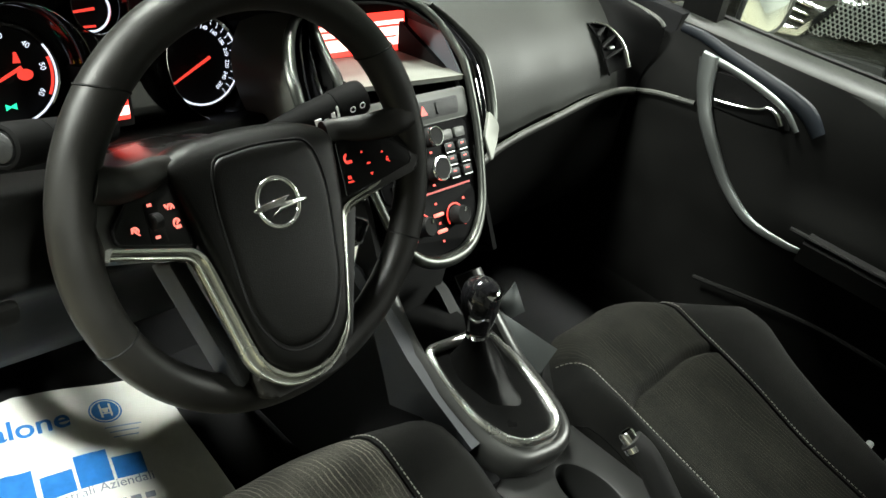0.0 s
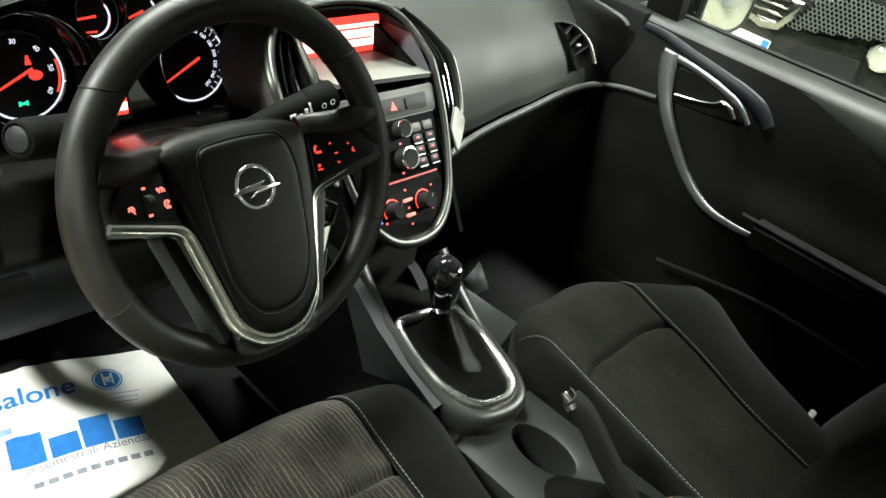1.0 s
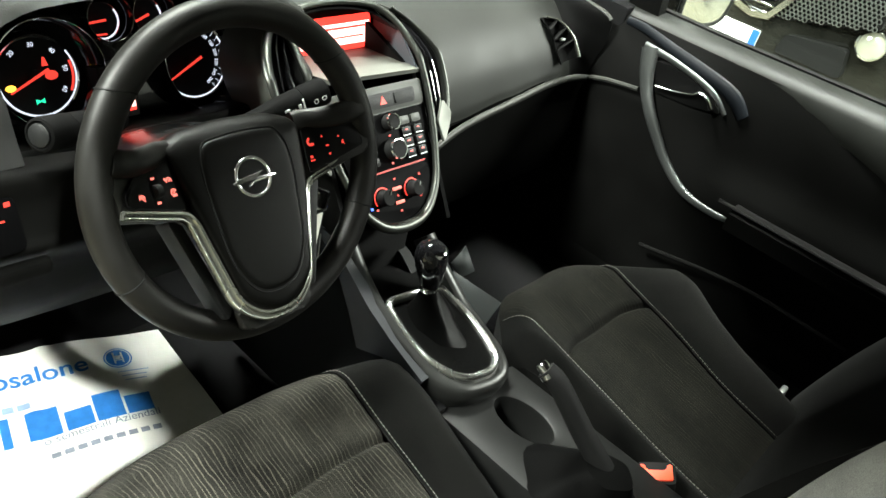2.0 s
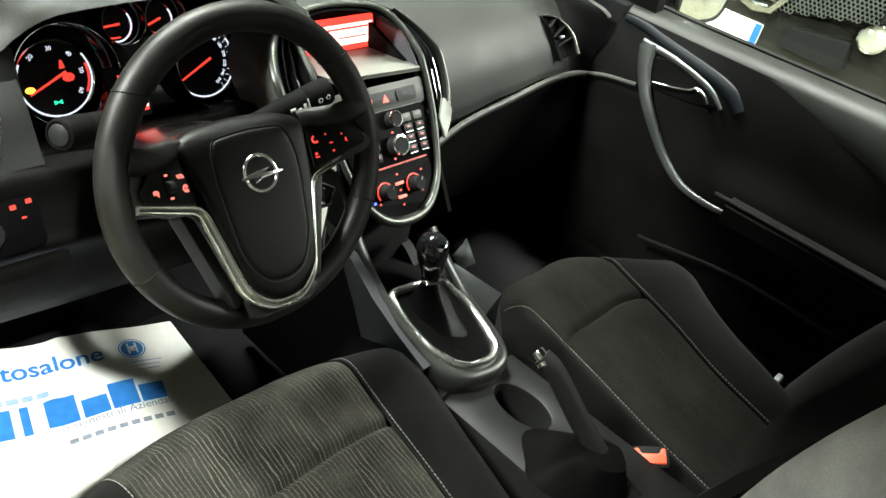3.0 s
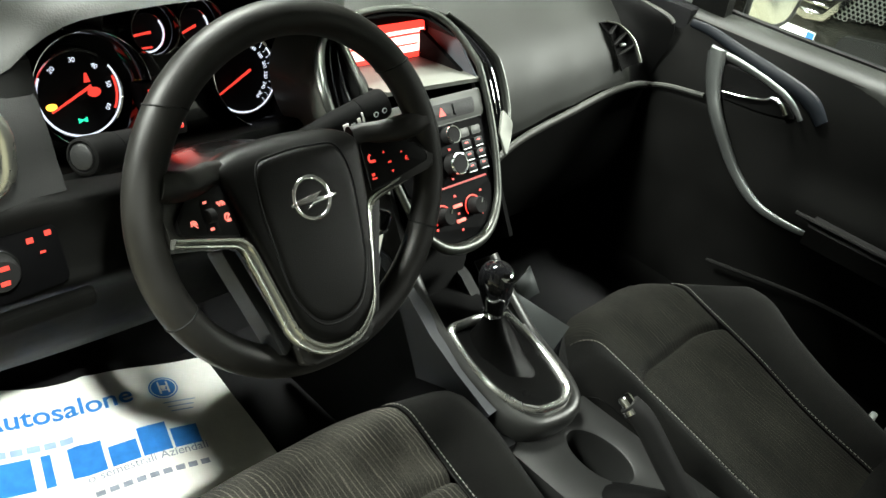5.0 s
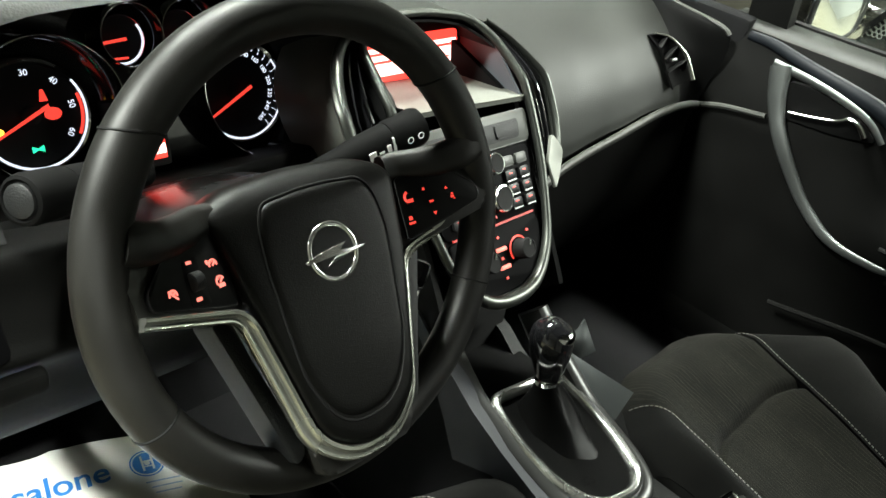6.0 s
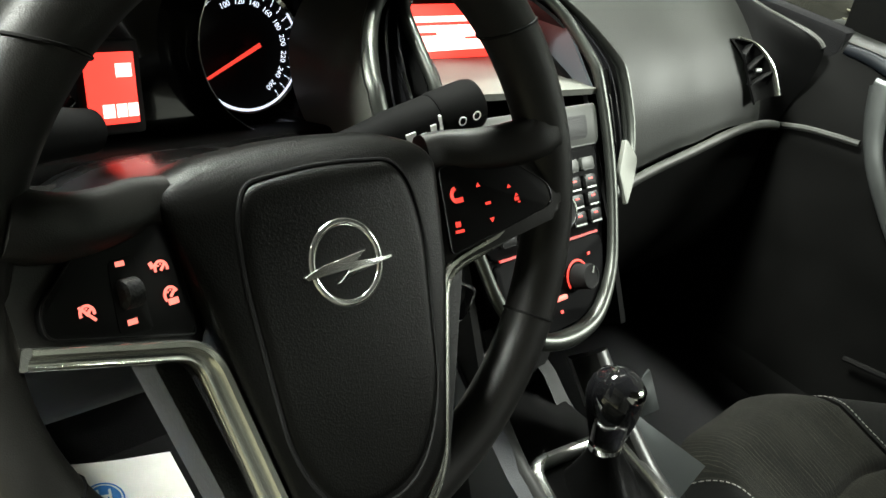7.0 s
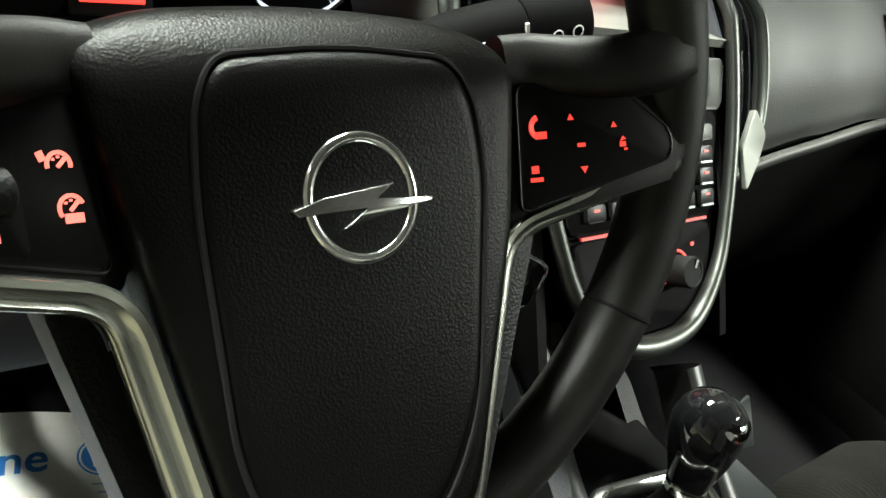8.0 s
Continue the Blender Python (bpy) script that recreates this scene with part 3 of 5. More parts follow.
def dial(u, v, r, tube, name, parent):
    m = cl @ Matrix.Translation((u, v, 0))
    d = part(name, lathe([(0.0, -0.012), (r * 0.97, -0.012), (r * 0.99, -0.016), (0.0, -0.018)], m, 48), MATT, parent, "black dial face")
    part("dial_ring", lathe([(r * 0.97, -0.013), (r * 1.0, -0.006), (r * 1.06, -0.004), (r * 1.09, -0.008), (r * 1.06, -0.014)], m, 56), CHROME, d, "bright chrome dial ring")
    part("lit_ring", sweep([m @ Vector((r * 1.0 * math.cos(a), r * 1.0 * math.sin(a), -0.0055)) for a in steps(radians(150), radians(395), 40)], oval(0.0011, 0.0008, 6), up=(0, -0.94, 0.34)), WHITEGLOW, d, "lit white dial edge")
    big = r * (1.30 + tube * 11)

    def circle(k, rad, w):
        return [cl @ Vector((u + tube * k + rad * math.cos(a), v + 0.004 * k + rad * math.sin(a), w + tube * k * (0.55 + 0.65 * math.cos(a)))) for a in steps(0, 2 * math.pi, 64)[:-1]]
    part("dial_tube", loft([circle(0, r * 1.09, -0.016), circle(0.3, r * 1.09 * 0.7 + big * 0.3, -0.012), circle(0.7, r * 1.09 * 0.3 + big * 0.7, -0.003), circle(1, big * 0.985, 0.011), circle(1, big * 1.005, 0.012), circle(1, big * 1.02, 0.008), circle(1, big * 0.98, -0.022)], None, True, False), GLOSSY, d, "gloss black dial tube")
    part("tube_edge", sweep(circle(1, big * 0.995, 0.0122), oval(0.0007, 0.0007, 6), up=(0, -0.94, 0.34), closed=True), CHROME, d)
    return d, m


def needle(m, ang, length, tail, parent):
    t = m @ Matrix.Rotation(radians(ang), 4, "Z")
    part("needle", prism([(-tail, -0.0016), (length, -0.0009), (length, 0.0009), (-tail, 0.0016)], -0.007, -0.0055, t), RED, parent, "glowing red needle")
    part("needle_hub", lathe([(0.0, -0.0085), (0.006, -0.0085), (0.008, -0.0095), (0.008, -0.0115)], m, 24), MATT, parent)


def numerals(m, r, start, stop, words, size, parent, ticks=0):
    n = len(words)
    for i, w in enumerate(words):
        a = radians(start + (stop - start) * i / (n - 1))
        p = m @ Matrix.Translation((r * math.cos(a), r * math.sin(a), -0.0115)) @ Matrix.Rotation(a - math.pi / 2, 4, "Z")
        part("numeral", text_mesh(w, size, p), WHITEGLOW, parent)
    for i in range(ticks + 1):
        a = radians(start + (stop - start) * i / ticks) if ticks else 0
        t = m @ Matrix.Rotation(a, 4, "Z")
        if ticks:
            part("tick", block((r * 1.19, 0, -0.0113), (0.003, 0.0006, 0.0006), 0, t), WHITEGLOW, parent)


su, sv2 = cl_uv(-0.2415, 0.858)
speedo, sm = dial(su + 0.001, sv2, 0.0478, 0.024, "speedometer", clu)
needle(sm @ Matrix.Translation((-0.003, -0.004, 0)), 206, 0.040, 0.017, speedo)
numerals(sm, 0.0375, 112, -52, ["100", "120", "140", "160", "180", "200", "220", "240", "260"], 0.0064, speedo, 16)
tu, tv = cl_uv(-0.446, 0.866)
tacho, tm = dial(tu, tv, 0.045, 0.008, "rev_counter", clu)
needle(tm, 205, 0.036, 0.016, tacho)
numerals(tm, 0.036, 128, -32, ["20", "30", "40", "50", "60"], 0.0075, tacho)
part("red_band", sweep([tm @ Vector((0.0435 * math.cos(radians(a)), 0.0435 * math.sin(radians(a)), -0.011)) for a in steps(-30, 18, 10)], oval(0.0012, 0.0006, 6), up=(0, -0.94, 0.34)), RED, tacho)
part("telltale", lathe([(0.0, -0.0112), (0.0075, -0.0112), (0.0075, -0.0118)], tm @ Matrix.Translation((0.0185, -0.001, 0)) @ Matrix.Diagonal((1, 0.72, 1, 1)), 16), RED, tacho, "red brake warning light")
part("telltale", prism([(0.0095, 0.0105), (0.0165, 0.0105), (0.014, 0.0205), (0.0115, 0.0205)], -0.012, -0.0112, tm), RED, tacho, "red warning light")
part("telltale", lathe([(0.0, -0.0112), (0.006, -0.0112), (0.006, -0.0118)], tm @ Matrix.Translation((-0.030, -0.010, 0)) @ Matrix.Diagonal((1, 0.65, 1, 1)), 16), AMBER, tacho, "amber engine warning light")
part("telltale", prism([(-0.005, -0.032), (0.0, -0.0298), (0.005, -0.032), (0.005, -0.0262), (0.0, -0.0284), (-0.005, -0.0262)], -0.012, -0.0112, tm), GREEN, tacho, "green side light symbol")
for x, z, ang in ((-0.358, 0.917, 185), (-0.300, 0.917, 200)):
    u, v = cl_uv(x, z)
    g, gm = dial(u, v, 0.021, 0.003, "small_gauge", clu)
    part("needle", prism([(-0.006, -0.0014), (0.016, -0.0012), (0.016, 0.0012), (-0.006, 0.0014)], -0.007, -0.0055, gm @ Matrix.Rotation(radians(ang), 4, "Z")), RED, g, "glowing red needle")
    part("red_bar", block((0.0, -0.0165, -0.011), (0.014, 0.002, 0.001), 0, gm), RED, g)
u, v = -0.0365, -0.0210
part("trip_pod", block((u, v, 0.0), (0.046, 0.064, 0.05), 0.003, cl), MATT, clu)
part("trip_display", block((u, v, 0.0262), (0.034, 0.048, 0.003), 0.0005, cl), DISPLAY, clu, "glowing red trip display")
part("display_digit", block((u + 0.009, v + 0.012, 0.0279), (0.011, 0.009, 0.0006), 0, cl), DISPLAYROWS, clu)
for du, w in ((-0.004, 0.008), (0.005, 0.007), (0.013, 0.007)):
    part("display_digit", block((u + du, v - 0.015, 0.0279), (w, 0.009, 0.0006), 0, cl), DISPLAYROWS, clu)
part("telltale", prism([(u - 0.004, v + 0.043), (u, v + 0.037), (u + 0.004, v + 0.043), (u, v + 0.05)], -0.023, -0.021, cl), RED, clu)

# ---- centre stack ----
STM = axes((-0.035, 0.083, 0.715), (1, 0, 0), (0, -0.82, 0.57))
stack = thing("centre_stack", (-0.035, 0.2, 0.62), "silver-framed centre stack with red display, radio and climate controls", "car console")
part("fascia", prism(rounded([(-0.040, -0.045), (0.040, -0.045), (0.078, 0.0), (0.10, 0.10), (0.108, 0.155), (-0.108, 0.155), (-0.10, 0.10), (-0.078, 0.0)], 0.015), -0.07, -0.006, STM, 0.003), RADIOBLACK, stack, "dark control panel")
part("climate_plate", prism(rounded([(-0.042, -0.040), (0.042, -0.040), (0.072, -0.005), (0.078, 0.034), (-0.078, 0.034), (-0.072, -0.005)], 0.012), -0.01, -0.002, STM, 0.002), RADIOBLACK, stack, "gloss black climate panel")
part("radio_plate", prism(rounded([(-0.079, 0.038), (0.079, 0.038), (0.092, 0.117), (-0.092, 0.117)], 0.008), -0.01, -0.003, STM, 0.002), RADIOBLACK, stack, "black radio face")
part("slot_panel", prism(rounded([(-0.097, 0.119), (0.097, 0.119), (0.103, 0.158), (-0.103, 0.158)], 0.006), -0.01, -0.002, STM, 0.002), GREYPAINT, stack, "dull silver switch strip")
part("slot", prism(rounded([(-0.080, 0.126), (0.080, 0.126), (0.083, 0.148), (-0.083, 0.148)], 0.004), -0.01, -0.001, STM, 0.001), PLASTIC2, stack)
for a, b, c in ((-0.078, -0.026, 0), (-0.022, 0.034, 1), (0.038, 0.078, 0)):
    part("switch", prism(rounded([(a, 0.129), (b, 0.129), (b, 0.145), (a, 0.145)], 0.003), -0.002, 0.0015, STM, 0.001), PLASTIC2, stack)
part("hazard_symbol", prism([(0.006, 0.131), (0.019, 0.131), (0.0125, 0.143)], 0.0013, 0.0022, STM), RED, stack, "red hazard triangle")
part("symbol", block((-0.018, 0.137, 0.0018), (0.005, 0.006, 0.001), 0, STM), RED, stack)


def knob(m, r, h, parent, ring=True, label=""):
    k = part("knob", lathe([(0.0, h), (r * 0.84, h), (r * 0.95, h - 0.002), (r * 0.97, 0.0), (0.0, 0.0)], m, 28), MATT, parent, label)
    part("knob_ring", lathe([(r * 0.80, h - 0.0005), (r * 0.83, h + 0.001), (r * 0.92, h + 0.0008), (r * 0.98, h - 0.0016), (r * 0.9, h - 0.002)], m, 36), CHROME if ring else MATT, k)
    if not ring:
        part("pointer", block((r * 0.55, 0.0, h + 0.0008), (r * 0.5, 0.0022, 0.001), 0, m @ Matrix.Rotation(radians(60), 4, "Z")), CHROME, k)
    return k


knob(STM @ Matrix.Translation((0.016, 0.104, -0.003)), 0.013, 0.014, stack)
knob(STM @ Matrix.Translation((0.012, 0.064, -0.003)), 0.0165, 0.016, stack)
knob(STM @ Matrix.Translation((0.031, 0.0, -0.002)), 0.0125, 0.016, stack, False)
knob(STM @ Matrix.Translation((-0.031, 0.0, -0.002)), 0.0125, 0.016, stack, False)
for row in range(4):
    for colx, w in ((0.046, 0.018), (0.071, 0.016), (-0.030, 0.018), (-0.055, 0.018)):
        z = 0.102 - 0.0165 * row
        w += 0.002 if row == 0 else 0
        b = part("button", prism(rounded([(colx - w / 2, z - 0.006), (colx + w / 2, z - 0.006), (colx + w / 2, z + 0.006), (colx - w / 2, z + 0.006)], 0.002), -0.004, 0.001, STM, 0.001), GREYPAINT if row == 0 else BUTTONBLACK, stack)
        if row and (colx > 0 or row % 2):
            part("symbol", block((colx, z + 0.002, 0.0012), (0.0055, 0.0016, 0.0006), 0, STM), RED, b)
        if row and colx > 0:
            part("button_edge", block((colx, z - 0.0062, 0.0006), (w * 0.9, 0.0016, 0.0018), 0, STM), DARKSILVER, b)
part("slot_line", block((0.0, 0.0365, -0.001), (0.14, 0.0022, 0.002), 0, STM), REDDIM, stack, "thin red lit line")
for a, b, w, h in ((0.0, 0.008, 0.019, 0.0055), (0.0, -0.013, 0.019, 0.0055)):
    part("lit_button", block((a, b, 0.0), (w * 0.85, h * 0.8, 0.004), 0.001, STM), REDSOFT, stack, "glowing red climate button")
for a, b in ((0.0, 0.022), (0.052, 0.018), (0.046, -0.014), (0.0, -0.026), (-0.046, -0.014), (-0.052, 0.018), (0.0, -0.003), (0.012, 0.085), (0.005, 0.045)):
    part("symbol", block((a, b, -0.0012), (0.0034, 0.0028, 0.001), 0, STM), RED, stack)
part("symbol", block((-0.056, -0.010, -0.0012), (0.004, 0.004, 0.001), 0, STM), BLUEGLOW, stack)
for s in (1, -1):
    for a in (0.031,):
        part("knob_arc", sweep([STM @ Vector((s * a + 0.0155 * math.cos(radians(q)), 0.0155 * math.sin(radians(q)), -0.0012)) for q in steps(-30, 210, 20)], oval(0.0012, 0.0008, 6), up=(0, -0.82, 0.57)), RED, stack)
# frame round the stack and the display
def st(u, v, w=0.0):
    return STM @ Vector((u, v, w - 0.35 * max(0.0, v - 0.19)))


FR = [(0.0, -0.050), (0.045, -0.040), (0.078, -0.005), (0.095, 0.045), (0.106, 0.105), (0.109, 0.165), (0.105, 0.212), (0.094, 0.250), (0.068, 0.276), (0.02, 0.287), (-0.03, 0.289), (-0.078, 0.282), (-0.106, 0.258), (-0.111, 0.212), (-0.110, 0.165), (-0.106, 0.105), (-0.095, 0.045), (-0.078, -0.005), (-0.045, -0.040)]
NST = (0, -0.82, 0.57)
part("frame", sweep([st(p.x, p.y, 0.002) for p in smooth_path([(a, b, 0) for a, b in FR], 7, True)], oval(0.0052, 0.006, 14, 2.4), up=NST, closed=True, scale=lambda t: 0.9 + 0.75 * math.exp(-(min(t, 1 - t) / 0.075) ** 2)), FRAMESILVER, stack, "satin silver surround")
# shelf and display
shelf = [(-0.107, 0.186, 0.861), (0.070, 0.180, 0.856), (0.088, 0.318, 0.838), (-0.135, 0.318, 0.842)]
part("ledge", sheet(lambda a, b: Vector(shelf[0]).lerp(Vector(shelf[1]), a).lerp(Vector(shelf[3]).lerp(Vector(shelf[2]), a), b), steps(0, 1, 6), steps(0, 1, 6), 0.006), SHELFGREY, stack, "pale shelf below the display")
disp = axes((-0.025, 0.303, 0.862), (1, 0.02, 0), (0, -0.97, 0.22))
part("display_housing", prism(rounded([(-0.125, -0.03), (0.125, -0.03), (0.114, 0.045), (-0.114, 0.045)], 0.01), -0.03, -0.004, disp, 0.002), MATT, stack)
scr = part("display", prism(rounded([(-0.108, -0.021), (0.106, -0.021), (0.099, 0.031), (-0.102, 0.031)], 0.003), -0.004, 0.001, disp), DISPLAY, stack, "bright red information display")
part("display_field", block((0.0, 0.004, 0.0012), (0.196, 0.033, 0.0006), 0, disp), DISPLAYROWS, scr, "pale glowing display field")
for a, b, w, h in ((0.0, 0.0135, 0.19, 0.003), (0.055, -0.001, 0.06, 0.0022), (-0.05, 0.004, 0.07, 0.003)):
    part("display_line", block((a, b, 0.0017), (w, h, 0.0006), 0, disp), DISPLAY, scr)
# inside of the display recess: dark hood and a grey side pane
arch = [st(p.x, p.y, -0.004) for p in smooth_path([(0.100, 0.236, 0), (0.086, 0.252, 0), (0.062, 0.270, 0), (0.02, 0.280, 0), (-0.03, 0.282, 0), (-0.072, 0.275, 0), (-0.098, 0.254, 0), (-0.104, 0.21, 0), (-0.102, 0.18, 0)], 4)]
archb = [Vector(p) for p in smooth_path([(0.090, 0.330, 0.880), (0.086, 0.330, 0.897), (0.06, 0.330, 0.905), (0.01, 0.330, 0.908), (-0.04, 0.330, 0.908), (-0.09, 0.330, 0.905), (-0.128, 0.330, 0.895), (-0.134, 0.330, 0.87), (-0.134, 0.330, 0.842)], 4)]
part("recess_hood", sheet(lambda i, v: arch[int(i)].lerp(archb[int(i)], v), [float(i) for i in range(len(arch))], steps(0, 1, 4), 0.003), MATT, stack, "dark hood over the display")
pane = [st(0.101, 0.238, -0.004), Vector((0.092, 0.330, 0.886)), Vector((0.090, 0.330, 0.838)), st(0.102, 0.172, -0.004)]
part("side_pane", sheet(lambda a, b: pane[0].lerp(pane[1], a).lerp(pane[3].lerp(pane[2], a), b), steps(0, 1, 4), steps(0, 1, 4), 0.003), PANEGREY, stack, "smooth blue-grey side of the recess")
part("hood_top", sheet(lambda i, v: st(0.0, 0.0) * 0 + (arch[int(i)] + Vector((0, 0.004, 0.008))).lerp(Vector((arch[int(i)].x * 1.05, 0.52, 0.925 + 0.5 * max(0.0, arch[int(i)].z - 0.925))), v), [float(i) for i in range(len(arch))], steps(0, 1, 5), 0.004), PAD, stack, "dash skin behind the display hood")


def stack_vent(s, outer2, trim, tab):
    """Tall slot between the surround and an outer silver edge."""
    outer = [st(s * p.x, p.y) for p in smooth_path([(a, b, 0) for a, b in outer2], 5)]
    inner2 = [(0.098, 0.262), (0.107, 0.236), (0.114, 0.205), (0.117, 0.165), (0.115, 0.125), (0.112, 0.095), (0.107, 0.075)]
    inner = [st(s * p.x, p.y) for p in smooth_path([(a, b, 0) for a, b in inner2], 5)]
    n = Vector(NST).normalized()
    v = part("side_vent", sheet(lambda i, t: inner[int(i)].lerp(outer[int(i)], t) - n * 0.028 * math.sin(math.pi * t) ** 0.5, [float(i) for i in range(len(inner))], [0, 0.04, 0.1, 0.25, 0.5, 0.75, 0.9, 0.96, 1], 0.002), VENTBLACK, stack, "tall black air vent beside the display")
    part("vent_trim", sweep([p + n * 0.001 for p in outer], oval(trim, 0.005, 10), up=NST, scale=lambda t: 0.8 + 0.35 * math.sin(math.pi * t)), FRAMESILVER, v, "satin silver vent edge")
    for t in (0.36, 0.64):
        part("vent_slat", sweep([a.lerp(b, t) - n * 0.009 for a, b in list(zip(inner, outer))[4:-4]], [(-0.0012, -0.009), (0.0012, -0.009), (0.0012, 0.006), (-0.0012, 0.006)], up=NST), GLOSSY, v)
    part("vent_tab", sweep([st(s * tab[0], tab[1] + 0.012, -0.001), st(s * tab[0], tab[1] - 0.012, -0.001)], oval(0.0022, 0.004, 8), up=NST), CHROME, v)
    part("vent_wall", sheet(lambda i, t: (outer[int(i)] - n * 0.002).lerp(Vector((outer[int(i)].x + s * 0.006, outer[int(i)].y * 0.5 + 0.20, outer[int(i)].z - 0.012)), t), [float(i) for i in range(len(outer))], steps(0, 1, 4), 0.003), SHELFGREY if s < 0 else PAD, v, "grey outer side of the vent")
    leaf = [(0.133, 0.118), (0.147, 0.096), (0.134, 0.074), (0.116, 0.052), (0.113, 0.086)]
    part("leaf_trim", prism(rounded([(s * a, b) for a, b in leaf], 0.004), 0.001, 0.006, STM, 0.0015), LEAFSILVER, v, "bright silver leaf-shaped trim")


stack_vent(1, [(0.102, 0.270), (0.126, 0.243), (0.143, 0.213), (0.152, 0.186), (0.153, 0.146), (0.147, 0.111), (0.134, 0.080)], 0.003, (0.125, 0.176))
stack_vent(-1, [(0.100, 0.279), (0.128, 0.264), (0.149, 0.241), (0.164, 0.212), (0.170, 0.184), (0.163, 0.14), (0.140, 0.085)], 0.0065, (0.136, 0.190))
part("side_wall", prism([(0.055, 0.655), (0.11, 0.74), (0.19, 0.845), (0.30, 0.90), (0.42, 0.90), (0.42, 0.55), (0.14, 0.58)], -0.142, -0.134, axes((0, 0, 0), (0, 1, 0), (1, 0, 0))), PLASTIC, stack)
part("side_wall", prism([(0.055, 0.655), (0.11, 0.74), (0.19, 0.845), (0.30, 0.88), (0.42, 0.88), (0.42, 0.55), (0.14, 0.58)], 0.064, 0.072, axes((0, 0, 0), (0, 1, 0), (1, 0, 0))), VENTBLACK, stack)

# ---- centre console ----
cons = thing("centre_console", (-0.04, -0.1, 0.3), "dark grey centre console with silver gear surround and cup holder", "car console")
TRM = axes((-0.05, -0.07, 0.570), (1, 0, 0), (0, -0.25, 0.97))


def trim_out(k, grow=0.0):
    pts = [(-0.030, -0.086), (0.012, -0.0935), (0.036, -0.081), (0.047, -0.0415), (0.051, 0.003), (0.048, 0.062), (-0.0565, 0.075), (-0.064, 0.050), (-0.0695, 0.0115), (-0.067, -0.032), (-0.0535, -0.066)]
    return rounded([(a * (1 + grow), b * (1 + grow)) for a, b in pts], 0.012, k)


side_l = [(0.16, 0.672), (0.090, 0.640), (0.064, 0.609), (0.032, 0.562), (0.007, 0.520), (-0.048, 0.543), (-0.114, 0.540), (-0.120, 0.556), (-0.05, 0.580), (0.0, 0.602), (0.05, 0.634), (0.10, 0.668)]
part("side_panel", prism(side_l, -0.146, -0.122, axes((0, 0, 0), (0, 1, 0), (1, 0, 0)), 0.003), SIDEGREY, cons, "blue-grey side panel")
part("tunnel_side", prism([(0.30, 0.30), (0.30, 0.66), (0.12, 0.655), (0.06, 0.60), (0.0, 0.535), (-0.155, 0.52), (-0.165, 0.30)], -0.138, -0.118, axes((0, 0, 0), (0, 1, 0), (1, 0, 0)), 0.004), CARPET, cons)
side_r = [(0.16, 0.60), (0.09, 0.575), (0.03, 0.53), (-0.06, 0.50), (-0.165, 0.48), (-0.165, 0.30), (0.30, 0.30), (0.30, 0.58)]
part("side_panel", prism(side_r, 0.018, 0.040, axes((0, 0, 0), (0, 1, 0), (1, 0, 0)), 0.006), PLASTIC2, cons, "dark grey side panel")
part("recess_back", block((-0.05, 0.11, 0.60), (0.17, 0.02, 0.14), 0.005), MATT, cons)
part("recess_floor", block((-0.05, 0.05, 0.545), (0.17, 0.12, 0.02), 0.004), MATT, cons)
surr = [TRM @ p for p in smooth_path([(-0.070, 0.215, 0.078), (-0.072, 0.180, 0.056), (-0.074, 0.148, 0.037), (-0.076, 0.110, 0.020), (-0.078, 0.072, 0.009), (-0.0785, 0.030, 0.004), (-0.0765, -0.015, 0.002), (-0.069, -0.062, 0.0), (-0.050, -0.090, -0.001), (-0.020, -0.1015, -0.002), (0.016, -0.1055, -0.002), (0.041, -0.096, -0.001), (0.054, -0.070, 0.0), (0.0585, -0.035, 0.001), (0.061, 0.010, 0.004), (0.0605, 0.048, 0.017), (0.058, 0.083, 0.034), (0.057, 0.125, 0.056)], 5)]
part("gear_surround", sweep(surr, [(-0.012, -0.030), (0.008, -0.052), (0.0125, -0.020), (0.0115, -0.008), (0.008, 0.0005), (0.003, 0.004), (-0.003, 0.0055), (-0.009, 0.0045), (-0.012, 0.002)], up=(0, -0.25, 0.97)), RIMGREY, cons, "dark satin curved console rim")
inn = [TRM @ Vector((p.x, p.y, 0.006)) for p in trim_out(5)]
part("gear_trim", sweep(inn, [(-0.0065, -0.006), (0.0062, -0.006), (0.0066, 0.0005), (0.0045, 0.0040), (0.0010, 0.0060), (-0.003, 0.0045), (-0.0065, -0.001)], up=(0, -0.25, 0.97), closed=True), RINGSILVER, cons, "bright silver gear gaiter ring")
part("gear_plate", prism(trim_out(4, 0.04), -0.034, -0.022, TRM), MATT, cons)


def tunnel_rings():
    """From the floor of the cup up its wall, out over the top and down the sides."""
    n = 64
    dirs = [(math.cos(2 * math.pi * i / n), math.sin(2 * math.pi * i / n)) for i in range(n)]
    cup = lambda s, z: [Vector((-0.038 + 0.030 * s * a, -0.236 + 0.050 * s * b, z)) for a, b in dirs]

    def edge(z, grow):
        out = []
        for a, b in dirs:
            k = min((0.088 + grow) / abs(a) if abs(a) > 1e-6 else 9, ((0.40 if b < 0 else 0.09) + grow) / abs(b) if abs(b) > 1e-6 else 9)
            out.append(Vector((-0.045 + k * a * (1 + 0.06 * (-k * b)), -0.238 + k * b, z)))
        return out
    return [cup(0.05, 0.44), cup(0.84, 0.44), cup(0.9, 0.45), cup(0.97, 0.505), cup(1.03, 0.514), cup(1.12, 0.516), edge(0.515, -0.012), edge(0.511, -0.003), edge(0.50, 0.0), edge(0.30, 0.012)]


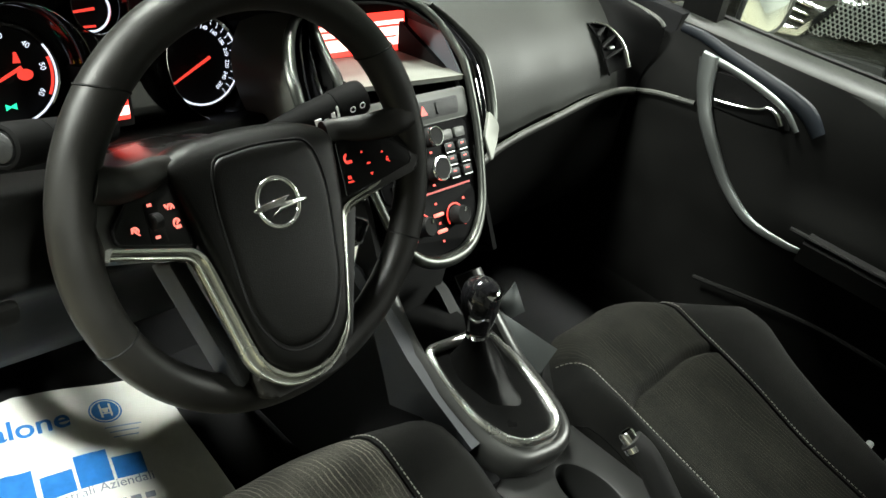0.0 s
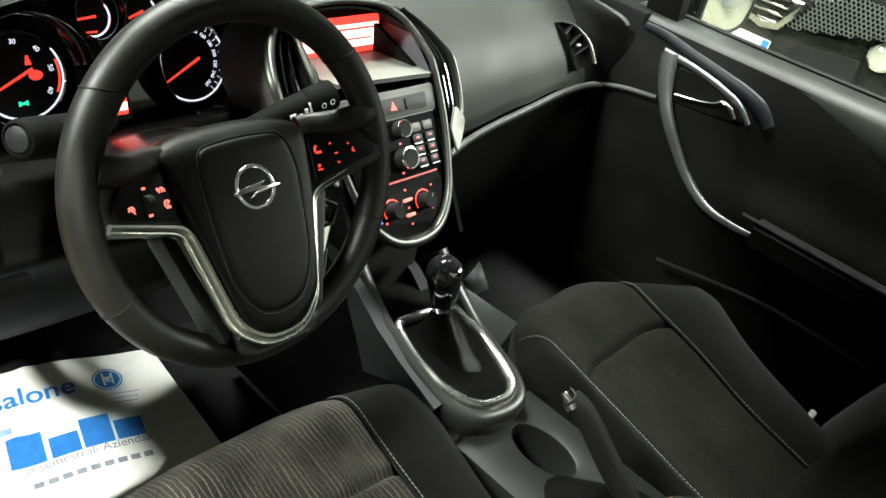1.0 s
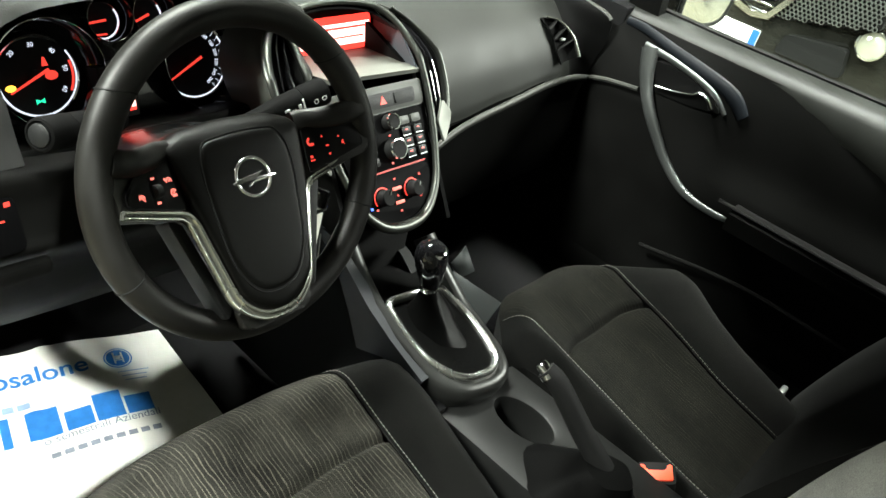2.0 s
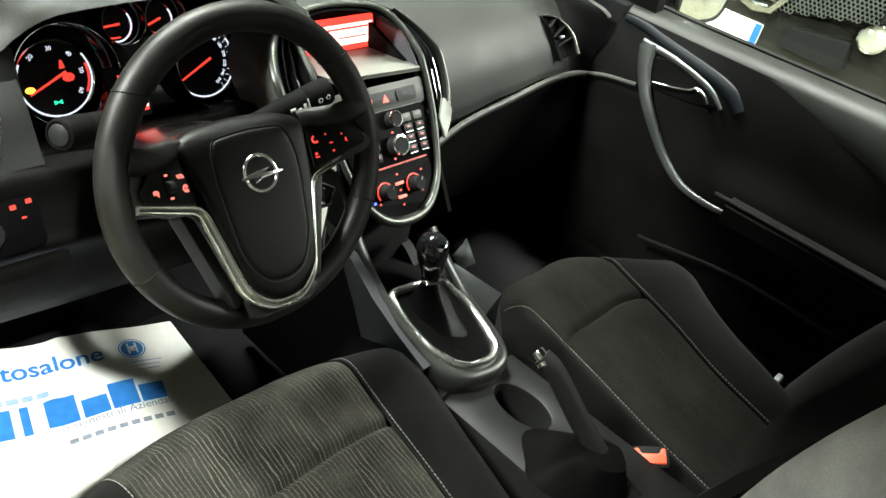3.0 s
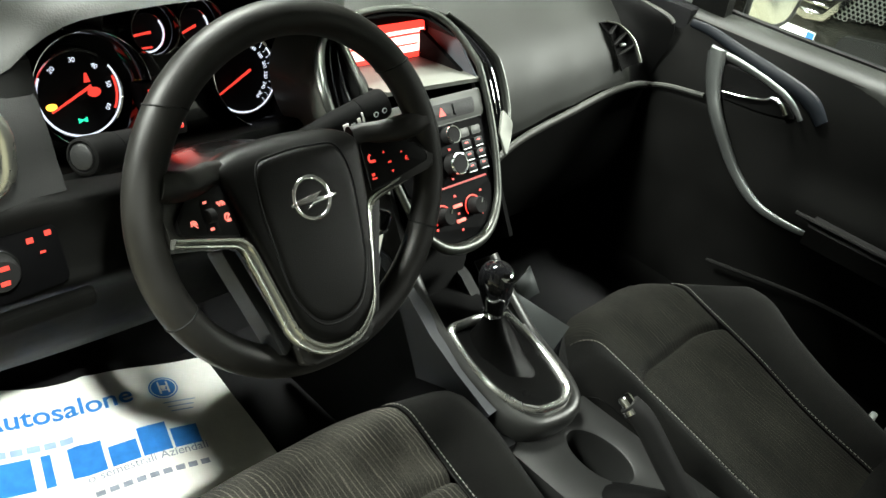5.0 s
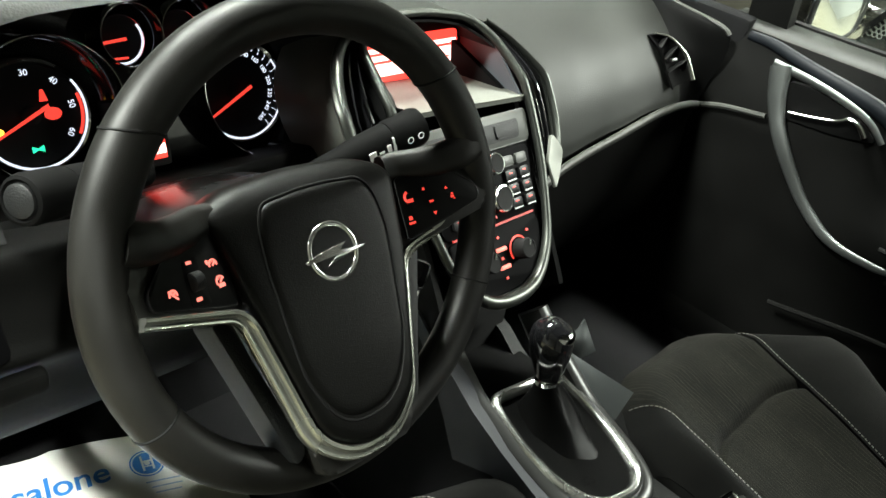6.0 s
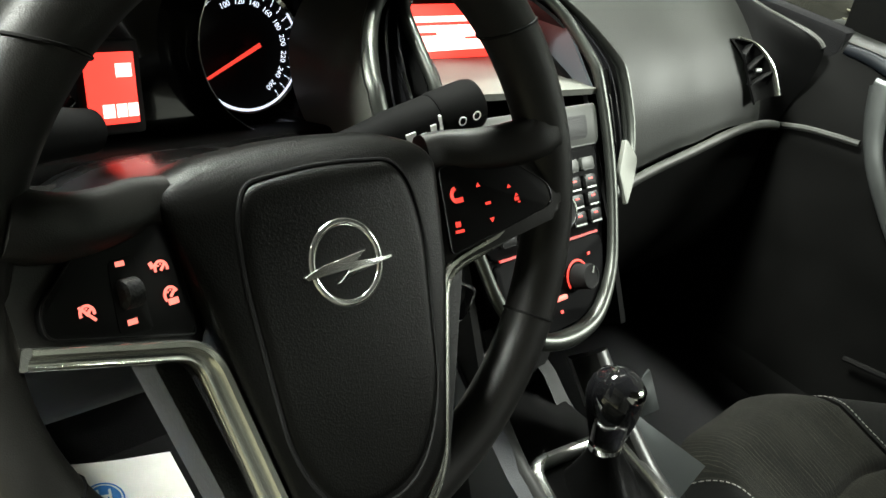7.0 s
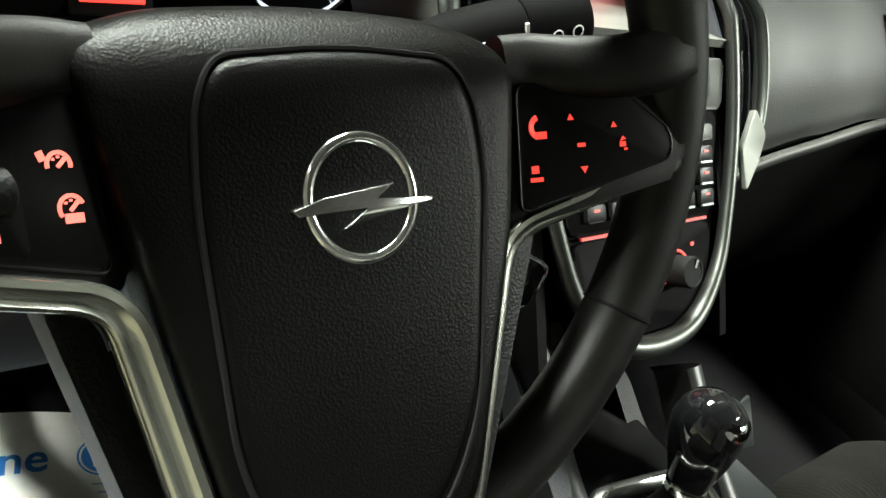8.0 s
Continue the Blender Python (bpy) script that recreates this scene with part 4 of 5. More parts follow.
part("tunnel", loft(tunnel_rings()), DASHSIDE, cons, "grey rear part of the console with a cup holder")
fin = [Vector(p) for p in ((0.022, -0.004, 0.572), (0.018, -0.082, 0.500), (0.072, -0.082, 0.574), (0.046, 0.004, 0.590))]
part("side_fin", sheet(lambda a, b: fin[0].lerp(fin[1], a).lerp(fin[3].lerp(fin[2], a), b) + Vector((0.004, 0, 0.007)) * math.sin(math.pi * b), steps(0, 1, 10), steps(0, 1, 10), 0.006), WINGGREY, cons, "pale grey console wing")
ear = [Vector(p) for p in ((0.048, 0.014, 0.598), (0.055, -0.006, 0.578), (0.080, -0.014, 0.588), (0.070, 0.009, 0.627))]
part("fin_back", sheet(lambda a, b: ear[0].lerp(ear[1], a).lerp(ear[3].lerp(ear[2], a), b) + Vector((-0.004, -0.004, 0.006)) * math.sin(math.pi * a) * math.sin(math.pi * b), steps(0, 1, 8), steps(0, 1, 8), 0.005), WINGGREY, cons, "small pale fin beside the console")

# ---- gear lever ----
gear = thing("gear_lever", (-0.06, -0.03, 0.575), "glossy black gear knob on a dark leather gaiter", "gear lever")
gm = axes((-0.052, -0.036, 0.582), (1, 0, 0), (-0.03, 0.20, 0.97))
def gaiter_rings():
    """Leather from the ring's inner edge, sagging, then gathered up to the neck of the knob."""
    base = trim_out(6, -0.04)
    out = []
    for k, sag, r, h in ((0.0, 0.002, 0.03, 0), (0.10, -0.009, 0.03, 0), (0.30, -0.016, 0.028, 0.0), (0.52, -0.015, 0.024, 0.004), (0.70, -0.008, 0.021, 0.012), (0.84, 0.0, 0.018, 0.022), (0.94, 0.0, 0.014, 0.033), (1.0, 0.0, 0.012, 0.043)):
        ring = []
        for p in base:
            a = math.atan2(p.y - 0.03, p.x + 0.002)
            fold = math.sin(math.pi * k) * (0.0035 * math.sin(5 * a + 7 * k) + 0.0022 * math.sin(9 * a - 11 * k + 1))
            q = gm @ Vector((r * math.cos(a), r * math.sin(a), h))
            ring.append((TRM @ Vector((p.x, p.y, sag))).lerp(q, k) + Vector((0.5 * fold, 0, fold)))
        out.append(ring)
    return out


part("gaiter", loft(gaiter_rings()), RUBBER, gear, "folded dark leather gaiter")
part("collar", lathe([(0.012, 0.032), (0.015, 0.034), (0.015, 0.041), (0.011, 0.044)], gm, 24), CHROME, gear, "chrome collar")
kb = part("knob", lathe([(0.0, 0.1165), (0.008, 0.1155), (0.0145, 0.112), (0.0195, 0.105), (0.0222, 0.096), (0.0226, 0.087), (0.0212, 0.074), (0.0176, 0.059), (0.0145, 0.048), (0.013, 0.042), (0.0, 0.042)], gm @ Matrix.Diagonal((1, 1.12, 1, 1)), 40), GLOSSY, gear, "polished black ball knob")
gt = gm @ Matrix.Translation((0.002, -0.0085, 0.1075)) @ Matrix.Rotation(radians(24), 4, "X")
part("knob_cap", lathe([(0.0, 0.0058), (0.008, 0.0052), (0.013, 0.0032), (0.0165, 0.0), (0.0175, -0.004)], gt @ Matrix.Diagonal((1, 1.2, 1, 1)), 32), CHROME, kb, "chrome knob cap")
inlay = part("knob_inlay", lathe([(0.0, 0.0068), (0.0065, 0.0062), (0.0105, 0.0050), (0.0112, 0.0038)], gt @ Matrix.Diagonal((1, 1.2, 1, 1)), 28), GLOSSY, kb, "black inlay with the shift pattern")

# ---- handbrake ----
hb = thing("handbrake", (-0.05, -0.38, 0.515), "black handbrake lever with chrome release button", "handbrake")
hp = smooth_path([(-0.096, -0.262, 0.668), (-0.09, -0.285, 0.655), (-0.078, -0.34, 0.60), (-0.062, -0.40, 0.545), (-0.05, -0.45, 0.51)], 6)
part("grip", sweep(hp, oval(0.0135, 0.0145, 16, 2.4), scale=lambda t: 0.9 + 0.22 * t), MATT, hb, "black leather grip")
hm = axes((-0.0965, -0.2605, 0.669), (1, 0, 0), (-0.08, 0.75, 0.45))
part("button", lathe([(0.0, 0.010), (0.0075, 0.009), (0.009, 0.006), (0.009, -0.004), (0.0125, -0.006), (0.0125, -0.012), (0.0, -0.012)], hm, 24), CHROME, hb, "chrome release button")
part("boot", loft([[Vector((-0.075 + (0.062 * (1 - 0.55 * k)) * math.cos(a) * (1 + 0.05 * math.sin(5 * a + 3 * k)), -0.355 - 0.03 * k + (0.085 * (1 - 0.62 * k)) * math.sin(a) * (1 + 0.06 * math.cos(4 * a)), 0.512 + 0.065 * k)) for a in steps(0, 2 * math.pi, 28)[:-1]] for k in (0, 0.25, 0.45, 0.6, 0.8, 1.0)]), RUBBER, hb, "creased black leather boot")

# ---- steering wheel ----
WC = Vector((-0.363, 0.022, 0.872))
WT = radians(21)
WM = axes(WC, (1, 0, 0), (0, -math.cos(WT), math.sin(WT)))
NW = (0, -math.cos(WT), math.sin(WT))
wheel = thing("steering_wheel", tuple(WC), "black leather steering wheel with satin chrome spoke trim and red-lit buttons", "steering wheel")
RR, RT = 0.1655, 0.0166
# the hub face leans further back than the rim
HM = WM @ Matrix.Translation((0.0035, -0.02, 0.002)) @ Matrix.Rotation(radians(-16.5), 4, "X") @ Matrix.Translation((0, 0.02, 0))
NH = HM.to_3x3() @ Vector((0, 0, 1))


def rim_ring(a):
    bump = sum(math.exp(-((math.degrees(a) - c + 180) % 360 - 180) ** 2 / (2 * 13 ** 2)) for c in (32, 148))
    out = []
    for i in range(18):
        p = 2 * math.pi * i / 18
        r = RT * (1.0 + 0.10 * bump * max(0, -math.cos(p)))
        rad = RR + r * math.cos(p)
        out.append(WM @ Vector((rad * math.cos(a), rad * math.sin(a), RT * 0.97 * math.sin(p))))
    return out


bm = bmesh.new()
rings = [rim_ring(a) for a in steps(0, 2 * math.pi, 120)[:-1]]
loft(rings + [rings[0]], bm, True, False)
rim = part("rim", bm, LEATHER, wheel, "worn black leather rim")
for deg in (38, 142, 206, 334):
    a = radians(deg)
    lean = radians(5.0) * (1 if deg > 90 else -1) * (1 if deg < 180 else 0)
    ring = [rim_ring(a - lean * (1 - math.cos(2 * math.pi * i / 18)) / 2)[i] for i in range(18)]
    cen = WM @ Vector((RR * math.cos(a), RR * math.sin(a), 0))
    ring = [cen + (p - cen) * 1.012 for p in ring]
    part("seam", sweep(ring, oval(0.0009, 0.0009, 5), up=WM.to_3x3() @ Vector((-math.sin(a), math.cos(a), 0)), closed=True), MATT, rim, "stitched seam")
hub = [(-0.089, 0.050, 0.012), (-0.062, 0.061, 0.03), (-0.004, 0.066, 0.03), (0.052, 0.061, 0.03), (0.080, 0.047, 0.014), (0.070, -0.021, 0.01), (0.038, -0.130, 0.02), (-0.008, -0.156, 0.04), (-0.052, -0.130, 0.02), (-0.073, -0.021, 0.01)]


def hub_w(u, v):
    """How the hub face falls away towards its top edge and sides."""
    return 0.004 - 16 * max(0.0, v - 0.030) ** 2 - 0.6 * max(0.0, abs(u) - 0.05) ** 2


def dome(outline, rims, m, back):
    """A solid with the outline, its face following hub_w; rims: (scale, depth below the face), inwards."""
    n = len(outline)
    c = Vector((-0.002, -0.02))
    rings = [[m @ Vector((c.x + (p.x - c.x) * 0.86, c.y + (p.y - c.y) * 0.86, back)) for p in outline]]
    for s, d in rims:
        ring = []
        for p in outline:
            q = c + (p - c) * s
            ring.append(m @ Vector((q.x, q.y, hub_w(q.x, q.y) - d)))
        rings.append(ring)
    return loft(rings)


INNER = [(0.9, 0.0), (0.8, 0.0), (0.7, 0.0), (0.6, 0.0), (0.5, 0.0), (0.4, 0.0), (0.25, 0.0), (0.08, 0.0)]
part("hub_cover", dome(rounded(hub, 0.01, 6), [(1.0, 0.020), (0.998, 0.012), (0.99, 0.006), (0.975, 0.0025), (0.95, 0.0006)] + INNER, HM, -0.06), AIRBAG, wheel, "grained black airbag cover")
cap = [(-0.053, 0.028, 0.02), (-0.045, 0.043, 0.02), (0.0, 0.047, 0.02), (0.045, 0.043, 0.02), (0.053, 0.028, 0.02), (0.056, 0.0, 0.03), (0.042, -0.09, 0.03), (0.016, -0.128, 0.03), (-0.032, -0.128, 0.03), (-0.053, -0.09, 0.03), (-0.056, 0.0, 0.03)]
capo = rounded(cap, 0.02, 6)
part("cover_groove", sweep([HM @ Vector((p.x, p.y, hub_w(p.x, p.y) + 0.0002)) for p in capo], oval(0.0011, 0.0008, 6), up=NH, closed=True), MATT, wheel)
part("cover_centre", dome([p * 0.978 for p in capo], [(1.0, 0.001), (0.992, 0.0), (0.975, -0.0007), (0.95, -0.0011)] + [(s, -0.0012) for s, d in INNER], HM, -0.02), AIRBAG, wheel, "raised centre pad")


def wing(s):
    """The frame of a button panel, which turns outwards from the hub."""
    return HM @ Matrix.Translation((s * 0.080, 0, -0.001)) @ Matrix.Rotation(radians(-20 * s), 4, "Y") @ Matrix.Translation((-s * 0.080, 0, 0))


def spoke(s):
    m = wing(s)
    mx = lambda pts: [(s * p[0], *p[1:]) for p in pts]
    body = part("spoke", prism(rounded(mx([(0.074, 0.044), (0.11, 0.040), (0.158, 0.041), (0.160, 0.02), (0.158, -0.010), (0.070, -0.026)]), 0.008), -0.040, -0.006, m, 0.006, 3), LEATHER, wheel)
    pth = [HM @ Vector((s * a, b, c)) for a, b, c in ((0.078, 0.0425, -0.010), (0.0915, 0.0425, -0.007), (0.108, 0.0395, 0.002), (0.124, 0.038, 0.010), (0.140, 0.039, 0.019), (0.153, 0.043, 0.022))]
    part("thumb_pad", sweep(smooth_path(pth, 5), oval(0.0125, 0.0095, 16, 2.6), up=NH, scale=lambda t: 0.9 + 0.25 * t), LEATHER, body, "smooth thumb rest")
    rimp = rounded(mx([(0.081, 0.0335), (0.104, 0.0325), (0.130, 0.027), (0.150, 0.010), (0.150, -0.002), (0.0785, -0.0185)]), 0.005)
    panel = part("button_panel", prism(rimp, -0.012, -0.0025, m, 0.002), PANELBLACK, body, "gloss black button panel with red symbols")
    part("panel_edge", sweep([m @ Vector((p.x, p.y, -0.0028)) for p in rimp], oval(0.0006, 0.0006, 6), up=NH, closed=True), BUTTONBLACK, panel)
    return body, panel


def icon(kind, u, v, size, mat, parent, w=-0.0022):
    bm = bmesh.new()
    m = wing(1 if u > 0 else -1) @ Matrix.Translation((u, v, w))
    if kind in ("cruise", "limit", "cancel"):
        flat = [(-0.00055, -0.0003), (0.00055, -0.0003), (0.00055, 0.0003), (-0.00055, 0.0003)]
        a0, a1 = (20, 215) if kind == "limit" else (-15, 195)
        sweep([m @ Vector((size * math.cos(radians(a)), size * math.sin(radians(a)), 0)) for a in steps(a0, a1, 12)], flat, up=NH, bm=bm)
        sweep([m @ Vector((-0.0004, -0.0006, 0)), m @ Vector((size * 0.75, size * 0.65, 0))], flat, up=NH, bm=bm)
        for a in (45, 90, 135):
            block((size * 0.62 * math.cos(radians(a)), size * 0.62 * math.sin(radians(a)), 0), (0.0007, 0.0007, 0.0006), 0, m, bm)
        if kind == "cruise":
            block((-size * 1.1, size * 1.15, 0), (size * 0.55, size * 0.8, 0.0006), 0, m @ Matrix.Rotation(radians(20), 4, "Z"), bm)
        if kind == "limit":
            block((size * 0.15, -size * 0.75, 0), (size * 1.5, size * 0.75, 0.0006), 0, m, bm)
        if kind == "cancel":
            sweep([m @ Vector((-size, size, 0)), m @ Vector((size, -size, 0))], flat, up=NH, bm=bm)
    elif kind == "note":
        block((0, -size * 0.3, 0), (size * 1.0, size * 0.8, 0.0006), 0, m, bm)
        prism([(-size * 0.4, size * 0.2), (size * 0.6, size * 0.5), (size * 0.1, size * 1.0)], -0.0003, 0.0003, m, bm=bm)
        block((size * 0.5, -size * 1.1, 0), (size * 0.5, size * 0.35, 0.0006), 0, m, bm)
    elif kind == "bar":
        block((0, 0, 0), (size * 1.9, size * 0.9, 0.0006), 0, m, bm)
    elif kind == "up":
        prism([(-size, -size * 0.7), (size, -size * 0.7), (0, size)], -0.0003, 0.0003, m, bm=bm)
    elif kind == "down":
        prism([(-size, size * 0.7), (0, -size), (size, size * 0.7)], -0.0003, 0.0003, m, bm=bm)
    elif kind == "phone":
        sweep([m @ Vector((size * 1.2 * math.cos(radians(a)) + size, size * 1.2 * math.sin(radians(a)), 0)) for a in steps(110, 230, 8)], [(-0.0011, -0.0003), (0.0011, -0.0003), (0.0011, 0.0003), (-0.0011, 0.0003)], up=NH, bm=bm)
        block((size * 0.9, -size * 0.9, 0), (size * 1.4, size * 0.8, 0.0006), 0, m, bm)
    elif kind == "mute":
        block((0, size * 0.5, 0), (size * 0.9, size * 0.9, 0.0006), 0, m, bm)
        block((size * 0.1, -size * 0.7, 0), (size * 1.6, size * 0.5, 0.0006), 0, m, bm)
    part("symbol", bm, mat, parent)


sl, pl = spoke(-1)
icon("cruise", -0.0905, 0.0135, 0.0034, REDSOFT, pl)
icon("limit", -0.0885, 0.0015, 0.0036, REDSOFT, pl)
icon("bar", -0.111, 0.0195, 0.0024, REDSOFT, pl)
icon("cancel", -0.131, 0.0035, 0.0032, REDSOFT, pl)
icon("bar", -0.1115, -0.0045, 0.0026, REDSOFT, pl)
PL = wing(-1)
part("roller_well", prism(rounded([(-0.119, -0.0085), (-0.1015, -0.0105), (-0.1025, 0.0225), (-0.1165, 0.0215)], 0.003), -0.004, -0.0021, PL, 0.0006), PANELBLACK, pl)
part("roller", lathe([(0.0, -0.0055), (0.0045, -0.0055), (0.0065, -0.004), (0.0065, 0.004), (0.0045, 0.0055), (0.0, 0.0055)], PL @ Matrix.Translation((-0.110, 0.0070, -0.003)) @ Matrix.Rotation(radians(90), 4, "Y"), 20), PLASTIC2, pl, "ribbed thumb roller")
sr, pr = spoke(1)
icon("phone", 0.0865, 0.0155, 0.0036, RED, pr)
icon("mute", 0.0860, -0.0030, 0.0034, RED, pr)
icon("up", 0.1035, 0.0185, 0.0014, RED, pr)
icon("bar", 0.1075, 0.0070, 0.0018, RED, pr)
icon("down", 0.1080, -0.0030, 0.0016, RED, pr)
icon("up", 0.1230, 0.0140, 0.0013, RED, pr)
icon("note", 0.1265, 0.0065, 0.0026, RED, pr)
# satin chrome band: left arm, down round the foot of the hub, right arm
band = rounded([(-0.154, -0.0065), (-0.0785, -0.0255, 0.014), (-0.058, -0.128, 0.03), (-0.031, -0.151, 0.03), (0.012, -0.151, 0.03), (0.038, -0.128, 0.03), (0.0765, -0.0255, 0.014), (0.146, -0.0065)], 0.014, 8)[8:-8]
band = [Vector((-0.154, -0.0065)), Vector((-0.12, -0.0150))] + band + [Vector((0.115, -0.0150)), Vector((0.146, -0.0065))]
bandp = [HM @ Vector((p.x, p.y, 0.001 - 0.008 * interp(p.x, [(0.03, 0), (0.075, 1)]) + 0.024 * max(0, (abs(p.x) - 0.077) / 0.077))) for p in band]
BANDP = [(-0.0070, -0.012), (-0.0070, -0.0010), (-0.0058, 0.0006), (-0.0022, 0.0004), (-0.0008, -0.0014), (0.0014, -0.0034), (0.0040, -0.0040), (0.0062, -0.0036), (0.0080, -0.0052), (0.0086, -0.0085), (0.0082, -0.014)]
part("spoke_trim", sweep(bandp, BANDP, up=NH, scale=lambda t: interp(t, [(0.0, 0.55), (0.1, 0.66), (0.25, 0.78), (0.5, 0.72), (0.75, 0.68), (0.9, 0.62), (1.0, 0.5)])), SILVER, wheel, "satin chrome trim along the spokes")
for s in (-1, 1):
    part("lower_web", prism(rounded([(s * 0.098, -0.024), (s * 0.084, -0.030), (s * 0.049 - 0.009, -0.135), (s * 0.060 - 0.009, -0.142)], 0.006), -0.045, -0.016, HM, 0.003), PLASTIC2, wheel)
part("foot", prism(rounded([(-0.058, -0.13), (0.04, -0.13), (0.035, -0.160), (-0.053, -0.160)], 0.01), -0.03, -0.010, HM, 0.004), LEATHER, wheel)
# emblem: plain ring and bolt
EM = HM @ Matrix.Translation((0.0005, -0.0045, 0.0045))
ringp = [EM @ Vector((0.0205 * math.cos(a), 0.0205 * math.sin(a), 0)) for a in steps(0, 2 * math.pi, 56)[:-1]]
em = part("emblem", sweep(ringp, oval(0.0021, 0.0019, 10), up=NH, closed=True), EMBLEM, wheel, "chrome ring emblem with a bar")
part("emblem_bolt", prism([(-0.0275, -0.0016), (-0.025, -0.0042), (0.0035, -0.0028), (-0.0105, -0.0098), (0.0085, -0.0058), (0.0275, -0.0036), (0.0275, -0.0018), (0.0020, -0.0012), (0.0125, 0.0042), (-0.0150, 0.0012)], -0.0005, 0.0024, EM, 0.0006), EMBLEM, em)

# ---- column and stalks ----
col = thing("steering_column", (-0.367, 0.15, 0.72), "black plastic steering column shroud", "steering column")
cm = axes(WC, (1, 0, 0), NW)
part("shroud", loft([[cm @ Vector((a * s, b * s - 0.012 - 0.004 * k, -0.055 - 0.05 * k)) for a, b in oval(0.085, 0.050, 26, 2.6)] for k, s in ((0, 0.86), (0.3, 0.97), (1, 1.04), (2.2, 1.1), (3.2, 1.05))]), SHROUDBLACK, col, "rounded upper shroud")


def stalk(nm, a, b, r, lab):
    a, b = Vector(a), Vector(b)
    t = thing(nm, tuple(a), lab, "stalk lever")
    d = (b - a).normalized()
    m = axes(a, Vector((0, -1, 0.2)), d)
    L = (b - a).length
    part("arm", lathe([(0.0, 0.0), (r * 0.75, 0.0), (r * 0.85, L * 0.25), (r * 0.97, L * 0.42), (r, L * 0.68), (0.0, L * 0.68)], m, 28), VENTBLACK, t)
    e = part("end_grip", lathe([(0.0, L * 0.685), (r * 1.0, L * 0.685), (r * 1.05, L * 0.70), (r * 1.08, L * 0.95), (r * 1.0, L * 0.99), (r * 0.86, L), (r * 0.80, L * 0.985), (0.0, L * 0.985)], m, 28), VENTBLACK, t, "ribbed turning end")
    return t, m, L


t, m, L = stalk("wiper_stalk", (-0.300, 0.118, 0.866), (-0.192, 0.106, 0.900), 0.0165, "black wiper stalk with white printed symbols")
for i, (z, w) in enumerate(((0.46, 0.010), (0.54, 0.007), (0.61, 0.006), (0.66, 0.004))):
    part("print", block((0.0157, 0.003 * (i % 2) + 0.001, L * z), (0.002, 0.011, w * 0.7), 0, m), WHITEPRINT, t)
for z in (0.80, 0.90):
    part("print", sweep([m @ Vector((0.0181, 0.0028 * math.cos(a), L * z + 0.0028 * math.sin(a))) for a in steps(0, 2 * math.pi, 12)[:-1]], oval(0.0004, 0.0004, 4), closed=True), WHITEPRINT, t)
part("print", block((0.0161, 0.0, L * 0.66), (0.002, 0.018, 0.0015), 0, m), WHITEPRINT, t)
t, m, L = stalk("indicator_stalk", (-0.420, 0.180, 0.870), (-0.531, 0.126, 0.902), 0.0165, "black indicator stalk with white printed symbols")
part("end_cap", lathe([(0.0, L + 0.0015), (0.010, L + 0.0015), (0.0115, L + 0.0005), (0.012, L - 0.003), (0.0, L - 0.003)], m, 28), PLASTIC2, t, "round button in the end of the stalk")
for z, w in ((0.52, 0.004), (0.68, 0.0060)):
    part("print", block((0.0157, -0.002, L * z), (0.0024, 0.0022, w), 0, m), WHITEPRINT, t)
    part("print", block((0.0157, 0.002, L * z), (0.0024, 0.0022, w), 0, m), WHITEPRINT, t)

# ---- key and tag ----
key = thing("ignition_key", (-0.255, 0.03, 0.80), "silver ignition key with a pale paper tag hanging from it", "key")
part("lock", lathe([(0.0, 0.006), (0.011, 0.006), (0.014, 0.0), (0.014, -0.03)], axes((-0.247, 0.06, 0.795), (1, 0, 0), (0.25, -0.9, 0.3)), 24), PLASTIC2, key)
part("bow", prism(rounded([(-0.010, -0.004), (0.010, -0.004), (0.012, 0.026), (-0.012, 0.026)], 0.005), -0.003, 0.003, axes((-0.243, 0.052, 0.795), (0.3, 0.1, 1), (0.9, 0.35, -0.25)), 0.001), GLOSSY, key, "black key head")
part("ring", sweep([Vector((-0.248 + 0.007 * math.cos(a), 0.033 + 0.003 * math.cos(a), 0.797 + 0.010 * math.sin(a))) for a in steps(0, 2 * math.pi, 20)[:-1]], oval(0.0012, 0.0012, 6), up=(0, 1, 0), closed=True), CHROME, key, "steel key ring")
part("blade", sweep([(-0.248, 0.034, 0.806), (-0.250, 0.032, 0.785)], oval(0.005, 0.002, 8), up=(0, 1, 0)), SILVER, key)
tg = axes((-0.2480, 0.030, 0.732), (0.95, 0.3, -0.20), (0.28, -0.95, 0.1))
part("tag", prism(rounded([(-0.0085, -0.044), (0.0075, -0.042), (0.0135, 0.042), (-0.0145, 0.044)], 0.002), -0.0045, 0.0015, tg, 0.0008), TAGPAPER, key, "pale grey plastic tag")
part("tag_edge", prism(rounded([(0.0085, -0.042), (0.0125, -0.040), (0.0185, 0.042), (0.0145, 0.043)], 0.001), -0.006, 0.0005, tg), MATT, key, "dark side of the tag")
part("tag_header", block((0.004, 0.046, 0.001), (0.030, 0.006, 0.006), 0.0015, tg), CHROME, key)
part("tag_strap", sweep([tg @ Vector(p) for p in ((-0.004, 0.046, 0.0), (-0.002, 0.060, -0.002), (0.001, 0.074, -0.004))], oval(0.0052, 0.0016, 10), up=(0.28, -0.95, 0.1)), TAGPAPER, key, "pale strap")
part("tag_foot", block((-0.0005, -0.0425, 0.001), (0.014, 0.0035, 0.006), 0.001, tg), DARKSILVER, key)
